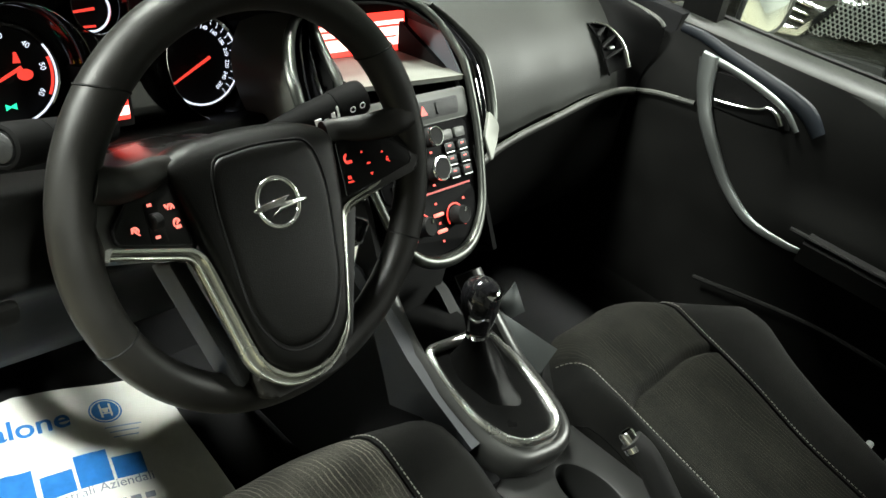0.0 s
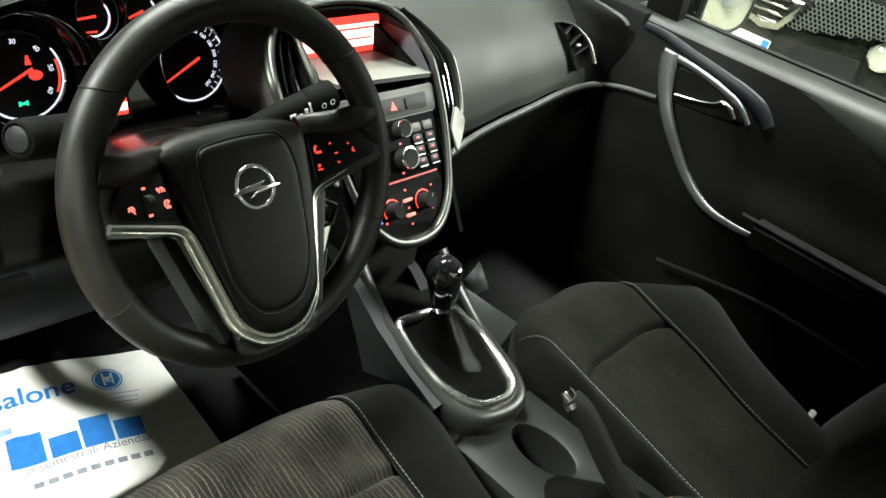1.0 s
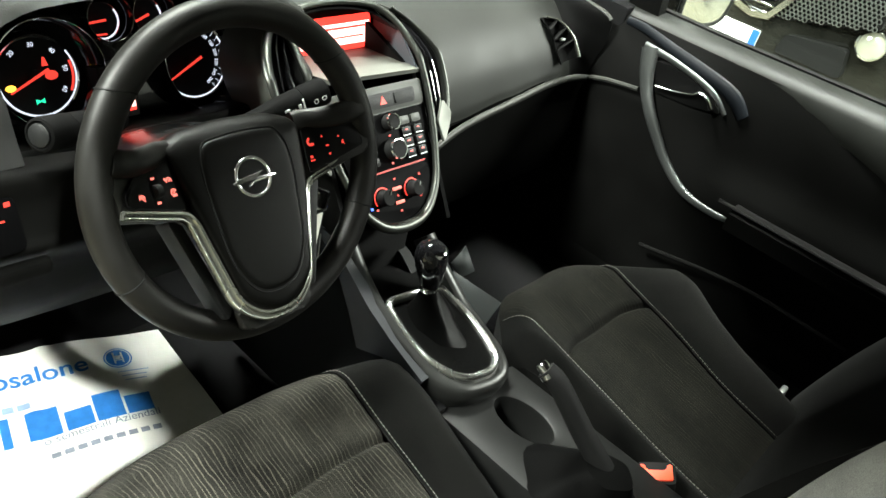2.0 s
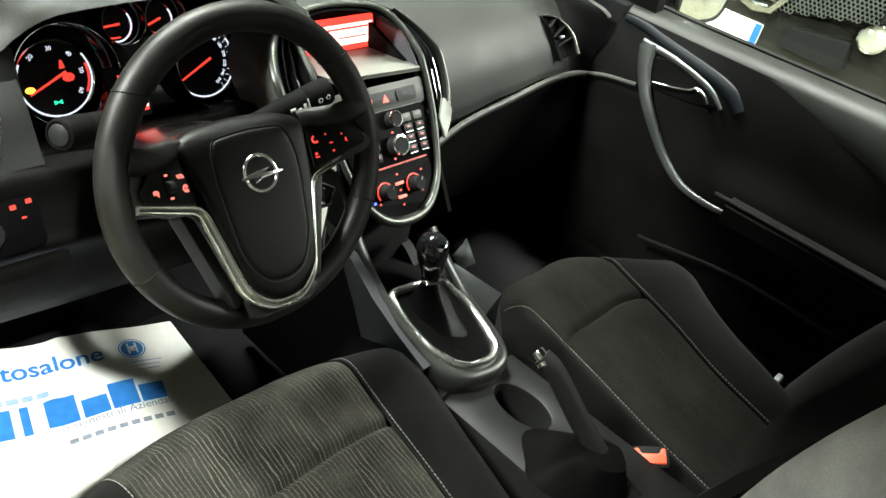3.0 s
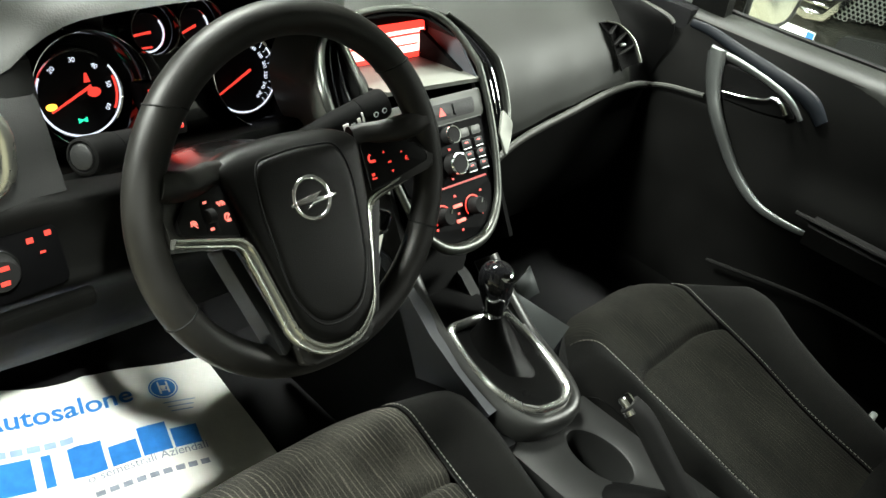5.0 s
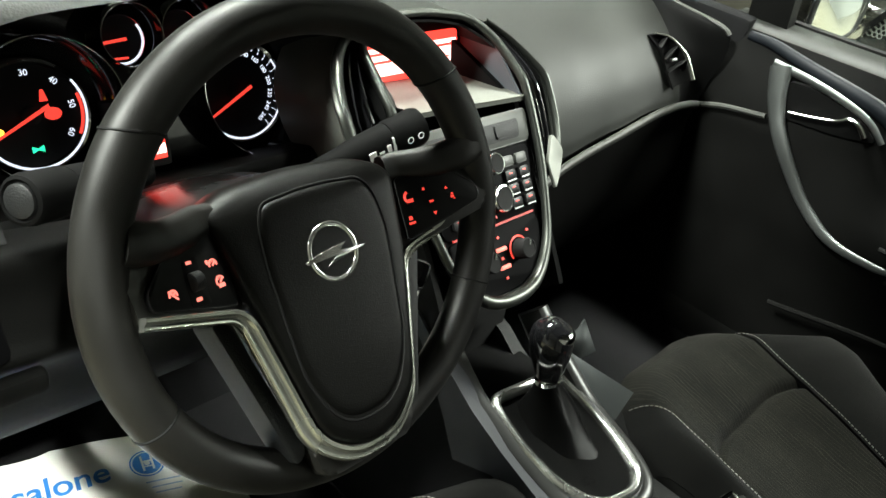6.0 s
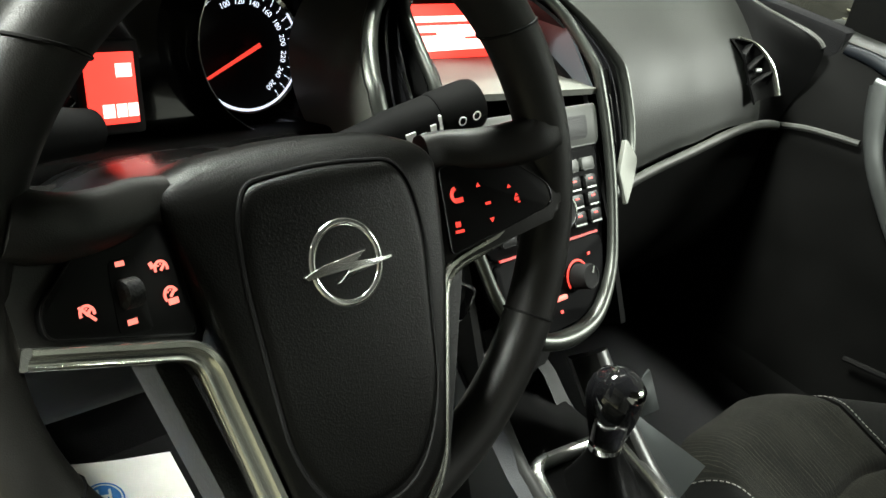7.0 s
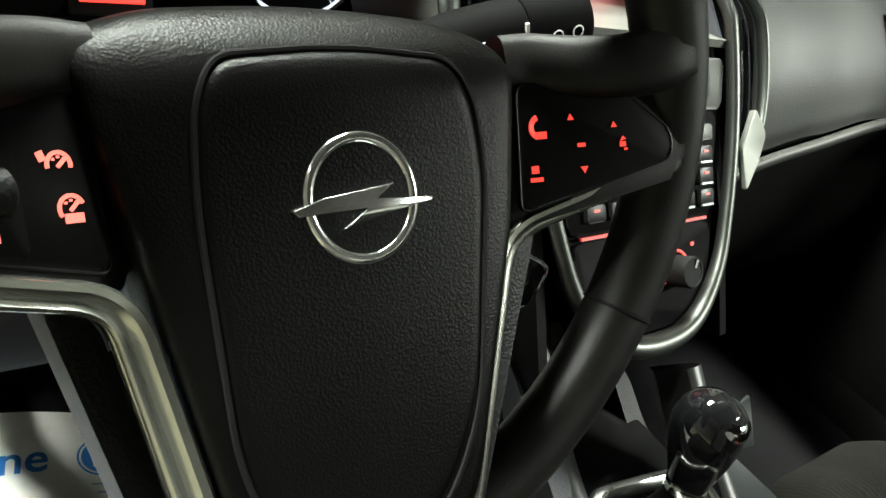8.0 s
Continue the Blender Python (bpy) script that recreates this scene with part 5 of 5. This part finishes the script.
part("spare_key", prism(rounded([(0.016, 0.01), (0.0195, 0.01), (0.024, -0.030), (0.021, -0.032)], 0.001), -0.001, 0.001, tg), DARKSILVER, key)

# ---- pedals ----
for x, nm in ((-0.44, "clutch_pedal"), (-0.33, "brake_pedal")):
    p = thing(nm, (x, 0.52, 0.38), "black rubber-faced foot pedal hanging in the dark footwell", "pedal", "foot pedals")
    pmx = axes((x, 0.50, 0.40), (1, 0, 0), (0, -0.85, 0.5))
    part("pad", prism(rounded([(-0.03, -0.025), (0.03, -0.025), (0.028, 0.03), (-0.028, 0.03)], 0.008), -0.012, 0.0, pmx, 0.003), RUBBER, p)
    part("arm", sweep([(x, 0.515, 0.41), (x, 0.56, 0.52), (x, 0.58, 0.70)], oval(0.008, 0.014, 8)), MATT, p)

# ---- paper mat ----
PAPER0, PAPER1 = Vector((-0.60, 0.20, 0)), Vector((-0.205, 0.45, 0))


def paper_z(x, y):
    z = 0.288 + 0.10 * max(0.0, y - 0.30) + 0.006 * math.sin(9 * x + 14 * y) + 0.004 * math.sin(23 * x - 11 * y + 1)
    return z + 0.003 * math.exp(-((x - 0.55 * y + 0.66) / 0.012) ** 2)


def paper_xy(a, b):
    c00, c10, c11, c01 = Vector((-0.70, 0.06)), Vector((-0.262, -0.02)), Vector((-0.224, 0.400)), Vector((-0.70, 0.535))
    return (c00 * (1 - a) + c10 * a) * (1 - b) + (c01 * (1 - a) + c11 * a) * b


def paper_pt(a, b, lift=0.0):
    p = paper_xy(a, b)
    w = 0.004 * math.sin(17 * a + 3) * b ** 8
    return Vector((p.x, p.y + w, paper_z(p.x, p.y) + lift))


mat = thing("paper_mat", (-0.44, 0.28, 0.27), "creased white paper floor mat with blue print in the footwell", "paper mat")
part("sheet", sheet(lambda a, b: paper_pt(a, b), steps(0, 1, 130), steps(0, 1, 110), 0.0006), PAPER, mat, "thin white paper")
PU = (Vector((-0.317, 0.383)) - Vector((-0.535, 0.44))).normalized()
PV = Vector((-PU.y, PU.x))


def on_paper(bm, lift=0.0024):
    bmesh.ops.triangulate(bm, faces=list(bm.faces))
    bmesh.ops.subdivide_edges(bm, edges=[e for e in bm.edges if e.calc_length() > 0.006], cuts=2, use_grid_fill=True)
    for v in bm.verts:
        v.co.z = paper_z(v.co.x, v.co.y) + lift + 0.0003 * v.co.z
    return bm


def paper_frame(x, y):
    m = Matrix.Identity(4)
    m.col[0][:2], m.col[1][:2] = PU, PV
    m.translation = (x, y, 0)
    return m


def paper_bar(u, v, w, h, x, y, ink, lift=0.0024):
    n = max(2, int(w / 0.008))
    f = paper_frame(x, y)
    rows = [[f @ Vector((u + w * (i / n - 0.5), v + h * (j - 0.5), 0)) for i in range(n + 1)] for j in (0, 1)]
    part("printed_bar", on_paper(loft(rows, None, False, False), lift), ink, mat)


part("lettering", on_paper(text_mesh("Autosalone", 0.046, paper_frame(-0.470, 0.406), 0, 0.0007)), BLUEINK, mat, "blue printed word")
for u, w in ((-0.048, 0.018), (-0.026, 0.016), (-0.004, 0.018), (0.018, 0.016), (0.040, 0.018)):
    paper_bar(u, 0, w, 0.011, -0.522, 0.364, PALEINK)
for u, w, h in ((-0.116, 0.046, 0.052), (-0.074, 0.013, 0.052), (-0.022, 0.046, 0.052), (0.028, 0.040, 0.036), (0.073, 0.042, 0.052), (0.118, 0.040, 0.036)):
    paper_bar(u, (h - 0.052) / 2, w, h, -0.452, 0.305, BLUEINK)
part("lettering", on_paper(text_mesh("o semestrali Aziendali", 0.0195, paper_frame(-0.404, 0.2585), 0, 0.0)), GREYINK, mat, "small grey printed words")
for i in range(9):
    paper_bar(-0.074 + 0.0185 * i, 0, 0.013, 0.009, -0.412, 0.231, GREYINK)
disc = bmesh.new()
f = paper_frame(-0.322, 0.366)
loft([[f @ Vector((r * math.cos(a), r * math.sin(a), 0)) for a in steps(0, 2 * math.pi, 32)[:-1]] for r in (0.0225, 0.0205)], disc, True, False)
loft([[f @ Vector((r * math.cos(a), r * math.sin(a), 0)) for a in steps(0, 2 * math.pi, 32)[:-1]] for r in (0.0185, 0.012, 0.004)], disc, True, False)
part("printed_badge", on_paper(disc), BLUEINK, mat, "round blue printed badge")
for u, v, w, h in ((-0.006, 0, 0.003, 0.026), (0.007, 0, 0.003, 0.024), (0.0, 0.003, 0.014, 0.003), (0.0, -0.006, 0.012, 0.002)):
    paper_bar(u, v, w, h, -0.322, 0.366, PAPER, 0.0030)
for i, w in enumerate((0.05, 0.04, 0.034)):
    paper_bar(0.004, -0.009 * i, w, 0.002, -0.318, 0.332, PALEINK)

# ---- seats ----
def seat(nm, cx, front, zf, slope, hw, bw, lab, centre_mat, back_y, curve, lean_deg, taper, skew):
    """bw: the widths of the bolsters on the sides of -x and +x."""
    t = thing(nm, (cx, front - 0.28, 0.27), lab, "car seat", "front seats")
    length = 0.60 if back_y < -0.55 else 0.56

    def top(u, v):
        """u: across from -1 to 1; v: back from the front edge, in metres."""
        b = bw[0] if u < 0 else bw[1]
        x = cx + u * (hw + b) * (1 - taper * v)
        y = front - v
        z = zf - slope * v
        a = abs(u) * (hw + b)
        if a > hw:
            k = (a - hw) / b
            z += 0.022 * math.sin(math.pi * min(k * 0.72, 1)) * min(1, v / 0.12) - 0.22 * max(0, k - 0.55) ** 2
        else:
            z -= 0.012 * (1 - (a / hw) ** 2) * min(1, v / 0.15)
        z -= 0.06 * max(0.0, 1 - v / 0.075) ** 2.2
        z += 0.0022 * math.sin(31 * x + 2) * math.sin(23 * y + 1)
        corner = max(0.0, a - 0.30 * (hw + min(bw))) / (0.70 * (hw + min(bw)))
        y -= curve * (1.15 * math.tanh(corner / 1.15)) ** 2 * max(0, 1 - v / 0.35)
        return Vector((x - skew * v, y, z))

    inner = [hw / (hw + bw[0]), hw / (hw + bw[1])]
    vs = [0, 0.006, 0.014, 0.025, 0.04, 0.06, 0.085] + steps(0.115, 0.152, 3)[0:] + steps(0.17, length, 12)
    dip = lambda v: 0.010 * math.exp(-((v - 0.158) / 0.006) ** 2)
    wide = [-inner[0] * (1 - i / 12) for i in range(12)] + [inner[1] * i / 12 for i in range(13)]
    near = lambda u: max(0, (abs(u) / inner[0 if u < 0 else 1] - 0.95) / 0.05)
    part("cushion_centre", sheet(lambda u, v: top(u, v) - Vector((0, 0, dip(v) + 0.003 * near(u))), wide, sorted(vs + [0.146, 0.155, 0.158, 0.161, 0.166]), 0.012), centre_mat, t, "woven centre panel")
    for s in (-1, 1):
        edge = inner[0 if s < 0 else 1]
        us = steps(edge, 1.0, 16)
        bol = part("bolster", sheet(lambda u, v: top(s * u, v) + Vector((0, 0, 0.001)), us, vs, 0.012), CLOTH, t, "plain dark side bolster")
        skirt = sheet(lambda k, v: top(s, v) + Vector((s * 0.012 * math.sin(math.pi * k), 0, -k * (top(s, v).z - 0.30))), steps(0, 1, 5), vs)
        part("side_skirt", skirt, CLOTH, t)
        st = bmesh.new()
        for i in range(74):
            v = 0.006 + i * 0.0066
            p, q = top(s * (edge + 0.014), v), top(s * (edge + 0.014), v + 0.0042)
            sweep([p + Vector((0, 0, 0.0018)), q + Vector((0, 0, 0.0018))], [(-0.0005, -0.0005), (0.0005, -0.0005), (0.0005, 0.0004), (-0.0005, 0.0004)], bm=st)
        part("stitching", st, THREAD, bol, "row of pale stitches")
    fs = sheet(lambda u, k: top(u, 0) + Vector((0, -0.05 * k + 0.012 * math.sin(math.pi * k), -k * (top(u, 0).z - 0.30))), steps(-1, 1, 24), steps(0, 1, 6))
    part("front_skirt", fs, CLOTH, t)
    # backrest, leaning back
    lean = radians(lean_deg)
    by = back_y
    bz = zf - slope * length + 0.02

    def back(u, k):
        a = abs(u)
        w = 0.235 + 0.02 * math.sin(math.pi * min(1, k * 1.2)) - 0.06 * max(0, k - 0.75) ** 1.5 * 4
        h = 0.62 * k
        bulge = 0.075 * max(0.0, a - 0.55) ** 1.3 / 0.45 ** 1.3 * math.sin(math.pi * min(1, 0.15 + k * 0.8))
        if a > 0.92:
            bulge -= (a - 0.92) * 0.5
        return Vector((cx + u * w, by - h * math.sin(lean) + bulge * math.cos(lean) - 0.05 * max(0, k - 0.92) * 8, bz + h * math.cos(lean)))
    # The driver backrest gets the copy coloured as if lit, the passenger one plain cloth.
    part("backrest", sheet(back, steps(-1, 1, 30), steps(0, 1, 20), 0.09), LITBACKCLOTH if back_y < -0.55 else CLOTH, t, "dark cloth backrest")
    return t


seat("driver_seat", -0.396, 0.020, 0.566, 0.20, 0.172, (0.070, 0.110), "dark cloth driver seat with pale wavy-striped centre panel", WEAVE, -0.56, 0.06, 10, 0.45, 0.0)
seat("passenger_seat", 0.270, -0.018, 0.545, 0.20, 0.135, (0.066, 0.150), "dark grey cloth passenger seat with stitched seams", SHADEDWEAVE, -0.50, 0.16, 26, 0.36, 0.05)

buckle = thing("seat_belt_buckle", (0.06, -0.42, 0.43), "black seat belt buckle with orange-red release button", "seat belt buckle")
bkm = axes((0.047, -0.414, 0.514), (0.62, -0.72, -0.2), (-0.35, 0.15, 0.92))
part("case", prism(rounded([(-0.026, -0.018), (0.026, -0.018), (0.026, 0.016), (-0.026, 0.016)], 0.005), -0.07, -0.002, bkm, 0.003), MATT, buckle)
part("press_button", prism(rounded([(-0.022, -0.014), (0.022, -0.014), (0.022, 0.010), (0.016, 0.010), (0.013, 0.001), (-0.013, 0.001), (-0.016, 0.010), (-0.022, 0.010)], 0.002), -0.004, 0.003, bkm, 0.001), ORANGE, buckle, "orange-red button")
solid("belt_latch_tongue", block((0.55, -0.455, 0.395), (0.03, 0.012, 0.045), 0.004), DARKSILVER, "pale metal seat belt fitting beside the seat", "seat belt")

# ---- passenger door ----
door = thing("passenger_door", (0.72, -0.2, 0.28), "closed black passenger door with silver pull handle and window glass", "car door")


def door_x(y, z):
    return 0.672 + 0.05 * max(0, (z - 0.70) / 0.19) ** 2 * 0.9 - 0.03 * math.exp(-((z - 0.63) / 0.06) ** 2) * min(1, max(0, (0.0 - y) / 0.2)) + 0.03 * max(0, (0.6 - z) / 0.3)


part("door_card", sheet(lambda y, z: Vector((door_x(y, z) + 0.022, y, z)), steps(0.28, -0.80, 26), steps(0.255, 0.868, 24), 0.02), PLASTIC, door, "black grained door card")
top_prof = [(0.004, -0.034), (-0.004, -0.016), (-0.004, -0.004), (0.0, 0.006), (0.008, 0.0135), (0.02, 0.0195), (0.038, 0.023), (0.062, 0.024), (0.066, 0.010), (0.06, -0.034)]
def ledge_ring(y):
    """The padded ledge, which spreads down over the door card towards the rear."""
    k = min(1.0, max(0.0, (-0.10 - y) / 0.42))
    inner = [(0.004 - 0.040 * k, -0.034 - 0.080 * k), (-0.004 - 0.030 * k, -0.022 - 0.050 * k), (-0.004 - 0.018 * k, -0.010 - 0.024 * k), (-0.002 - 0.007 * k, 0.002 - 0.006 * k)]
    return [Vector((0.712 + a, y, 0.868 + b + 0.021 * max(0, -y))) for a, b in inner + top_prof[3:]]


part("door_top", loft([ledge_ring(y) for y in steps(0.235, -0.80, 26)]), PAD, door, "padded window ledge")
part("window_seal", loft([[Vector((0.782 + a, y, 0.884 + b + 0.03 * max(0, -y) * 0.7)) for a, b in ((-0.008, 0), (-0.008, 0.012), (0.004, 0.014), (0.006, 0))] for y in steps(0.21, -0.80, 12)]), MATT, door, "black window seal")
gl = part("window_pane", sheet(lambda y, k: Vector((0.785 - 0.17 * k ** 1.2, y, 0.885 + 0.44 * k)), steps(0.13, -0.78, 6), steps(0, 1, 6), 0.004), GLASS, door, "clear side window")
gl.visible_shadow = False
part("quarter_trim", prism(rounded([(0.210, 0.866), (0.138, 0.878), (0.150, 0.99), (0.225, 0.99)], 0.008), 0.735, 0.765, axes((0, 0, 0), (0, 1, 0), (1, 0, 0)), 0.006), PLASTIC, door, "black mirror triangle")
# pull handle: down from the ledge, sweeping back into the armrest
pull = smooth_path([(0.678, 0.104, 0.843), (0.668, 0.085, 0.79), (0.660, 0.058, 0.745), (0.656, 0.012, 0.692), (0.652, -0.034, 0.650), (0.644, -0.095, 0.618), (0.634, -0.168, 0.615), (0.628, -0.228, 0.624)], 8)
part("pull_handle", sweep(pull, oval(0.018, 0.010, 16, 2.8), up=(-1, 0, 0.1), scale=lambda t: interp(t, [(0.0, 1.0), (0.25, 0.72), (0.6, 0.55), (0.85, 0.38), (1.0, 0.2)])), HANDLEGREY, door, "curved satin silver pull handle")
bezel = smooth_path([(0.680, 0.118, 0.843), (0.680, 0.05, 0.838), (0.677, -0.017, 0.827), (0.674, -0.062, 0.813), (0.669, -0.094, 0.790)], 8)
part("handle_bezel", sweep(bezel, oval(0.007, 0.004, 12), up=(-1, 0, 0), scale=lambda t: 1.1 - 0.4 * t), HANDLEGREY, door, "grey handle bezel")
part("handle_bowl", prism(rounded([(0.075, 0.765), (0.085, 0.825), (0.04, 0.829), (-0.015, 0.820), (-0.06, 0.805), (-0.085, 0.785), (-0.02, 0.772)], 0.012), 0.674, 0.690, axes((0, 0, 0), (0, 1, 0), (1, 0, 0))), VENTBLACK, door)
part("release_lever", sweep(smooth_path([(0.664, 0.058, 0.782), (0.664, 0.018, 0.789), (0.664, -0.018, 0.799), (0.664, -0.034, 0.809), (0.664, -0.052, 0.804), (0.662, -0.068, 0.790)], 6), oval(0.004, 0.0065, 12), up=(-1, 0, 0), scale=lambda t: 0.7 + 0.8 * max(0, t - 0.4)), CHROME, door, "shiny chrome door release")
bl = smooth_path([(0.704, 0.185, 0.866), (0.701, 0.139, 0.866), (0.696, 0.067, 0.854), (0.691, -0.009, 0.843), (0.688, -0.066, 0.832), (0.684, -0.100, 0.819), (0.678, -0.128, 0.797)], 8)
part("sweep_trim", sweep(bl, oval(0.0125, 0.005, 14), up=(-1, 0, 0.3), scale=lambda t: 0.6 + 0.7 * t - 0.5 * max(0, t - 0.8) * 4), TRIMBLUE, door, "blue-grey curved trim")
part("armrest", loft([[Vector((0.645 + a, y, 0.635 + b + 0.0 * y)) for a, b in ((-0.028, -0.03), (-0.03, 0.006), (-0.02, 0.016), (0.03, 0.018), (0.04, -0.05))] for y in steps(-0.20, -0.75, 8)]), PLASTIC, door, "black armrest")
part("armrest_line", sweep([(0.622, y, 0.652) for y in steps(-0.17, -0.72, 6)], oval(0.006, 0.004, 8)), PLASTIC, door)
part("pocket_line", sweep(smooth_path([(0.648, -0.05, 0.46), (0.645, -0.28, 0.50), (0.645, -0.5, 0.50)], 6), oval(0.005, 0.005, 8)), PLASTIC, door)
part("door_skin", block((0.80, -0.25, 0.6), (0.03, 1.1, 0.52), 0.01), CARPAINT, door)

# dash end line carried on to the door
part("front_line", sweep(smooth_path([(0.664, 0.212, 0.732), (0.664, 0.164, 0.747), (0.662, 0.09, 0.760)], 6), oval(0.005, 0.005, 8)), SEAM, door)

# ---- door mirror ----
mir = thing("door_mirror", (0.80, 0.14, 0.89), "black exterior door mirror reflecting the bright showroom", "car mirror")
mm = axes((0.915, 0.128, 0.915), (0.985, -0.17, 0), (-0.17, -0.98, 0.04))
ml = rounded([(-0.085, -0.055, 0.04), (0.085, -0.05, 0.05), (0.082, 0.06, 0.03), (-0.085, 0.06, 0.03)], 0.03, 6)
part("housing", loft([[mm @ Vector((p.x * s, p.y * s, w)) for p in ml] for s, w in ((1.06, 0.006), (1.12, 0.0), (1.14, -0.02), (1.0, -0.06), (0.6, -0.085))]), CARPAINT, mir, "black painted shell")
part("rim_band", sweep([mm @ Vector((p.x * 1.08, p.y * 1.08, 0.006)) for p in ml], oval(0.006, 0.005, 8), up=(-0.36, -0.93, 0.06), closed=True), PLASTIC2, mir)
part("mirror_glass", prism([p * 1.0 for p in ml], 0.004, 0.009, mm, 0.001), MIRRORGLASS, mir, "mirror glass")
part("arm", block((0.82, 0.165, 0.872), (0.10, 0.05, 0.03), 0.012), CARPAINT, mir)

# ---- windscreen ----
wsc = part("windscreen", sheet(lambda x, k: Vector((x * (1 - 0.15 * k), 0.76 - 0.76 * k, 0.90 + 0.45 * k)), steps(-0.62, 0.62, 8), steps(0, 1, 6), 0.004), GLASS, shell, "clear windscreen")
wsc.visible_shadow = False

# ---- black car beside ----
car = thing("parked_car", (3.3, 0.6, 0.0), "shiny black parked car, its mesh grille and plate facing", "car")
def nose(y, z):
    return 2.56 + 0.16 * ((y - 0.72) / 0.8) ** 2 + 0.10 * max(0, (0.38 - z) / 0.3) + 0.35 * max(0, (z - 0.62) / 0.3) ** 2
part("body", sheet(lambda y, z: Vector((nose(y, z), y, z)), steps(1.60, -0.16, 30), steps(0.16, 0.95, 26), 0.02), WETPAINT, car, "glossy black bumper and bonnet edge")
part("bonnet", sheet(lambda y, k: Vector((nose(y, 0.95) + 1.5 * k, y, 0.95 + 0.16 * k ** 0.7)), steps(1.60, -0.16, 10), steps(0, 1, 6), 0.02), CARPAINT, car)
part("cabin", block((4.9, 0.72, 0.75), (1.6, 1.7, 1.2), 0.2), CARPAINT, car)
gr = bmesh.new()
for j in range(13):
    for i in range(26):
        y = 0.52 - 0.018 * i - (0.009 if j % 2 else 0)
        z = 0.575 + 0.0155 * j
        if y < 0.10 or y > 0.49 - (z - 0.575) * 0.5 or z < 0.575 + 0.24 * (0.48 - y) * (1 if y < 0.48 else 0):
            continue
        cell = [Vector((2.545, y + 0.0092 * math.cos(radians(60 * q + 30)), z + 0.0092 * math.sin(radians(60 * q + 30)))) for q in range(6)]
        sweep(cell, [(-0.0014, -0.004), (0.0014, -0.004), (0.0014, 0.004), (-0.0014, 0.004)], up=(-1, 0, 0), closed=True, bm=gr)
part("mesh_grille", gr, DARKSILVER, car, "grey honeycomb mesh grille")
part("grille_backing", prism(rounded([(0.48, 0.565), (0.42, 0.69), (0.20, 0.80), (0.08, 0.80), (0.09, 0.665)], 0.015), 2.556, 2.60, axes((0, 0, 0), (0, 1, 0), (1, 0, 0))), MATT, car)
part("chrome_bar", sweep([Vector((2.535, 0.64, 0.575)), Vector((2.53, 0.56, 0.556)), Vector((2.53, 0.495, 0.568)), Vector((2.535, 0.455, 0.63)), Vector((2.54, 0.41, 0.70))], [(-0.015, -0.008), (0.015, -0.008), (0.012, 0.008), (-0.012, 0.008)], up=(-1, 0, 0)), CHROME, car, "thick chrome grille bar")
for i in range(4):
    part("grille_slat", block((2.545, 0.66, 0.575 + 0.032 * i), (0.02, 0.34, 0.008), 0.002), CHROME, car)
pm = axes((2.535, 0.675, 0.452), (0, -1, 0), (-1, 0, 0.0))
plate = part("plate", prism(rounded([(-0.18, -0.052), (0.18, -0.052), (0.18, 0.052), (-0.18, 0.052)], 0.006), -0.006, 0.0, pm, 0.001), PLATEWHITE, car, "white plate with blue end bands")
for u in (-0.163, 0.163):
    part("blue_band", block((u, 0, 0.001), (0.03, 0.10, 0.002), 0, pm), PLATEBLUE, plate)
for u in (-0.12, -0.08, -0.02, 0.02, 0.06, 0.12):
    part("printed_bar", block((u, 0, 0.001), (0.018, 0.05, 0.0015), 0, pm), PALEGREY, plate)
fm = axes((2.60, 0.10, 0.60), (0, -1, 0), (-0.95, -0.25, 0.1))
fog = part("fog_lamp", lathe([(0.0, 0.012), (0.03, 0.010), (0.048, 0.0), (0.048, -0.03)], fm, 32), LENSGLASS, car, "round clear lamp")
part("lamp_ring", lathe([(0.048, 0.0), (0.052, 0.008), (0.058, 0.004), (0.058, -0.02)], fm, 36), CHROME, fog)
part("lower_intake", prism(rounded([(0.14, 0.45), (0.42, 0.45), (0.40, 0.53), (0.16, 0.56)], 0.02), 2.545, 2.60, axes((0, 0, 0), (0, 1, 0), (1, 0, 0))), MATT, car)
for k in range(2):
    part("wheel_tyre", lathe([(0.20, -0.1), (0.31, -0.09), (0.33, 0.0), (0.31, 0.09), (0.20, 0.1)], axes((3.35, -0.08 + 1.6 * k, 0.33), (1, 0, 0), (0, 1, 0)), 32), RUBBER, car)
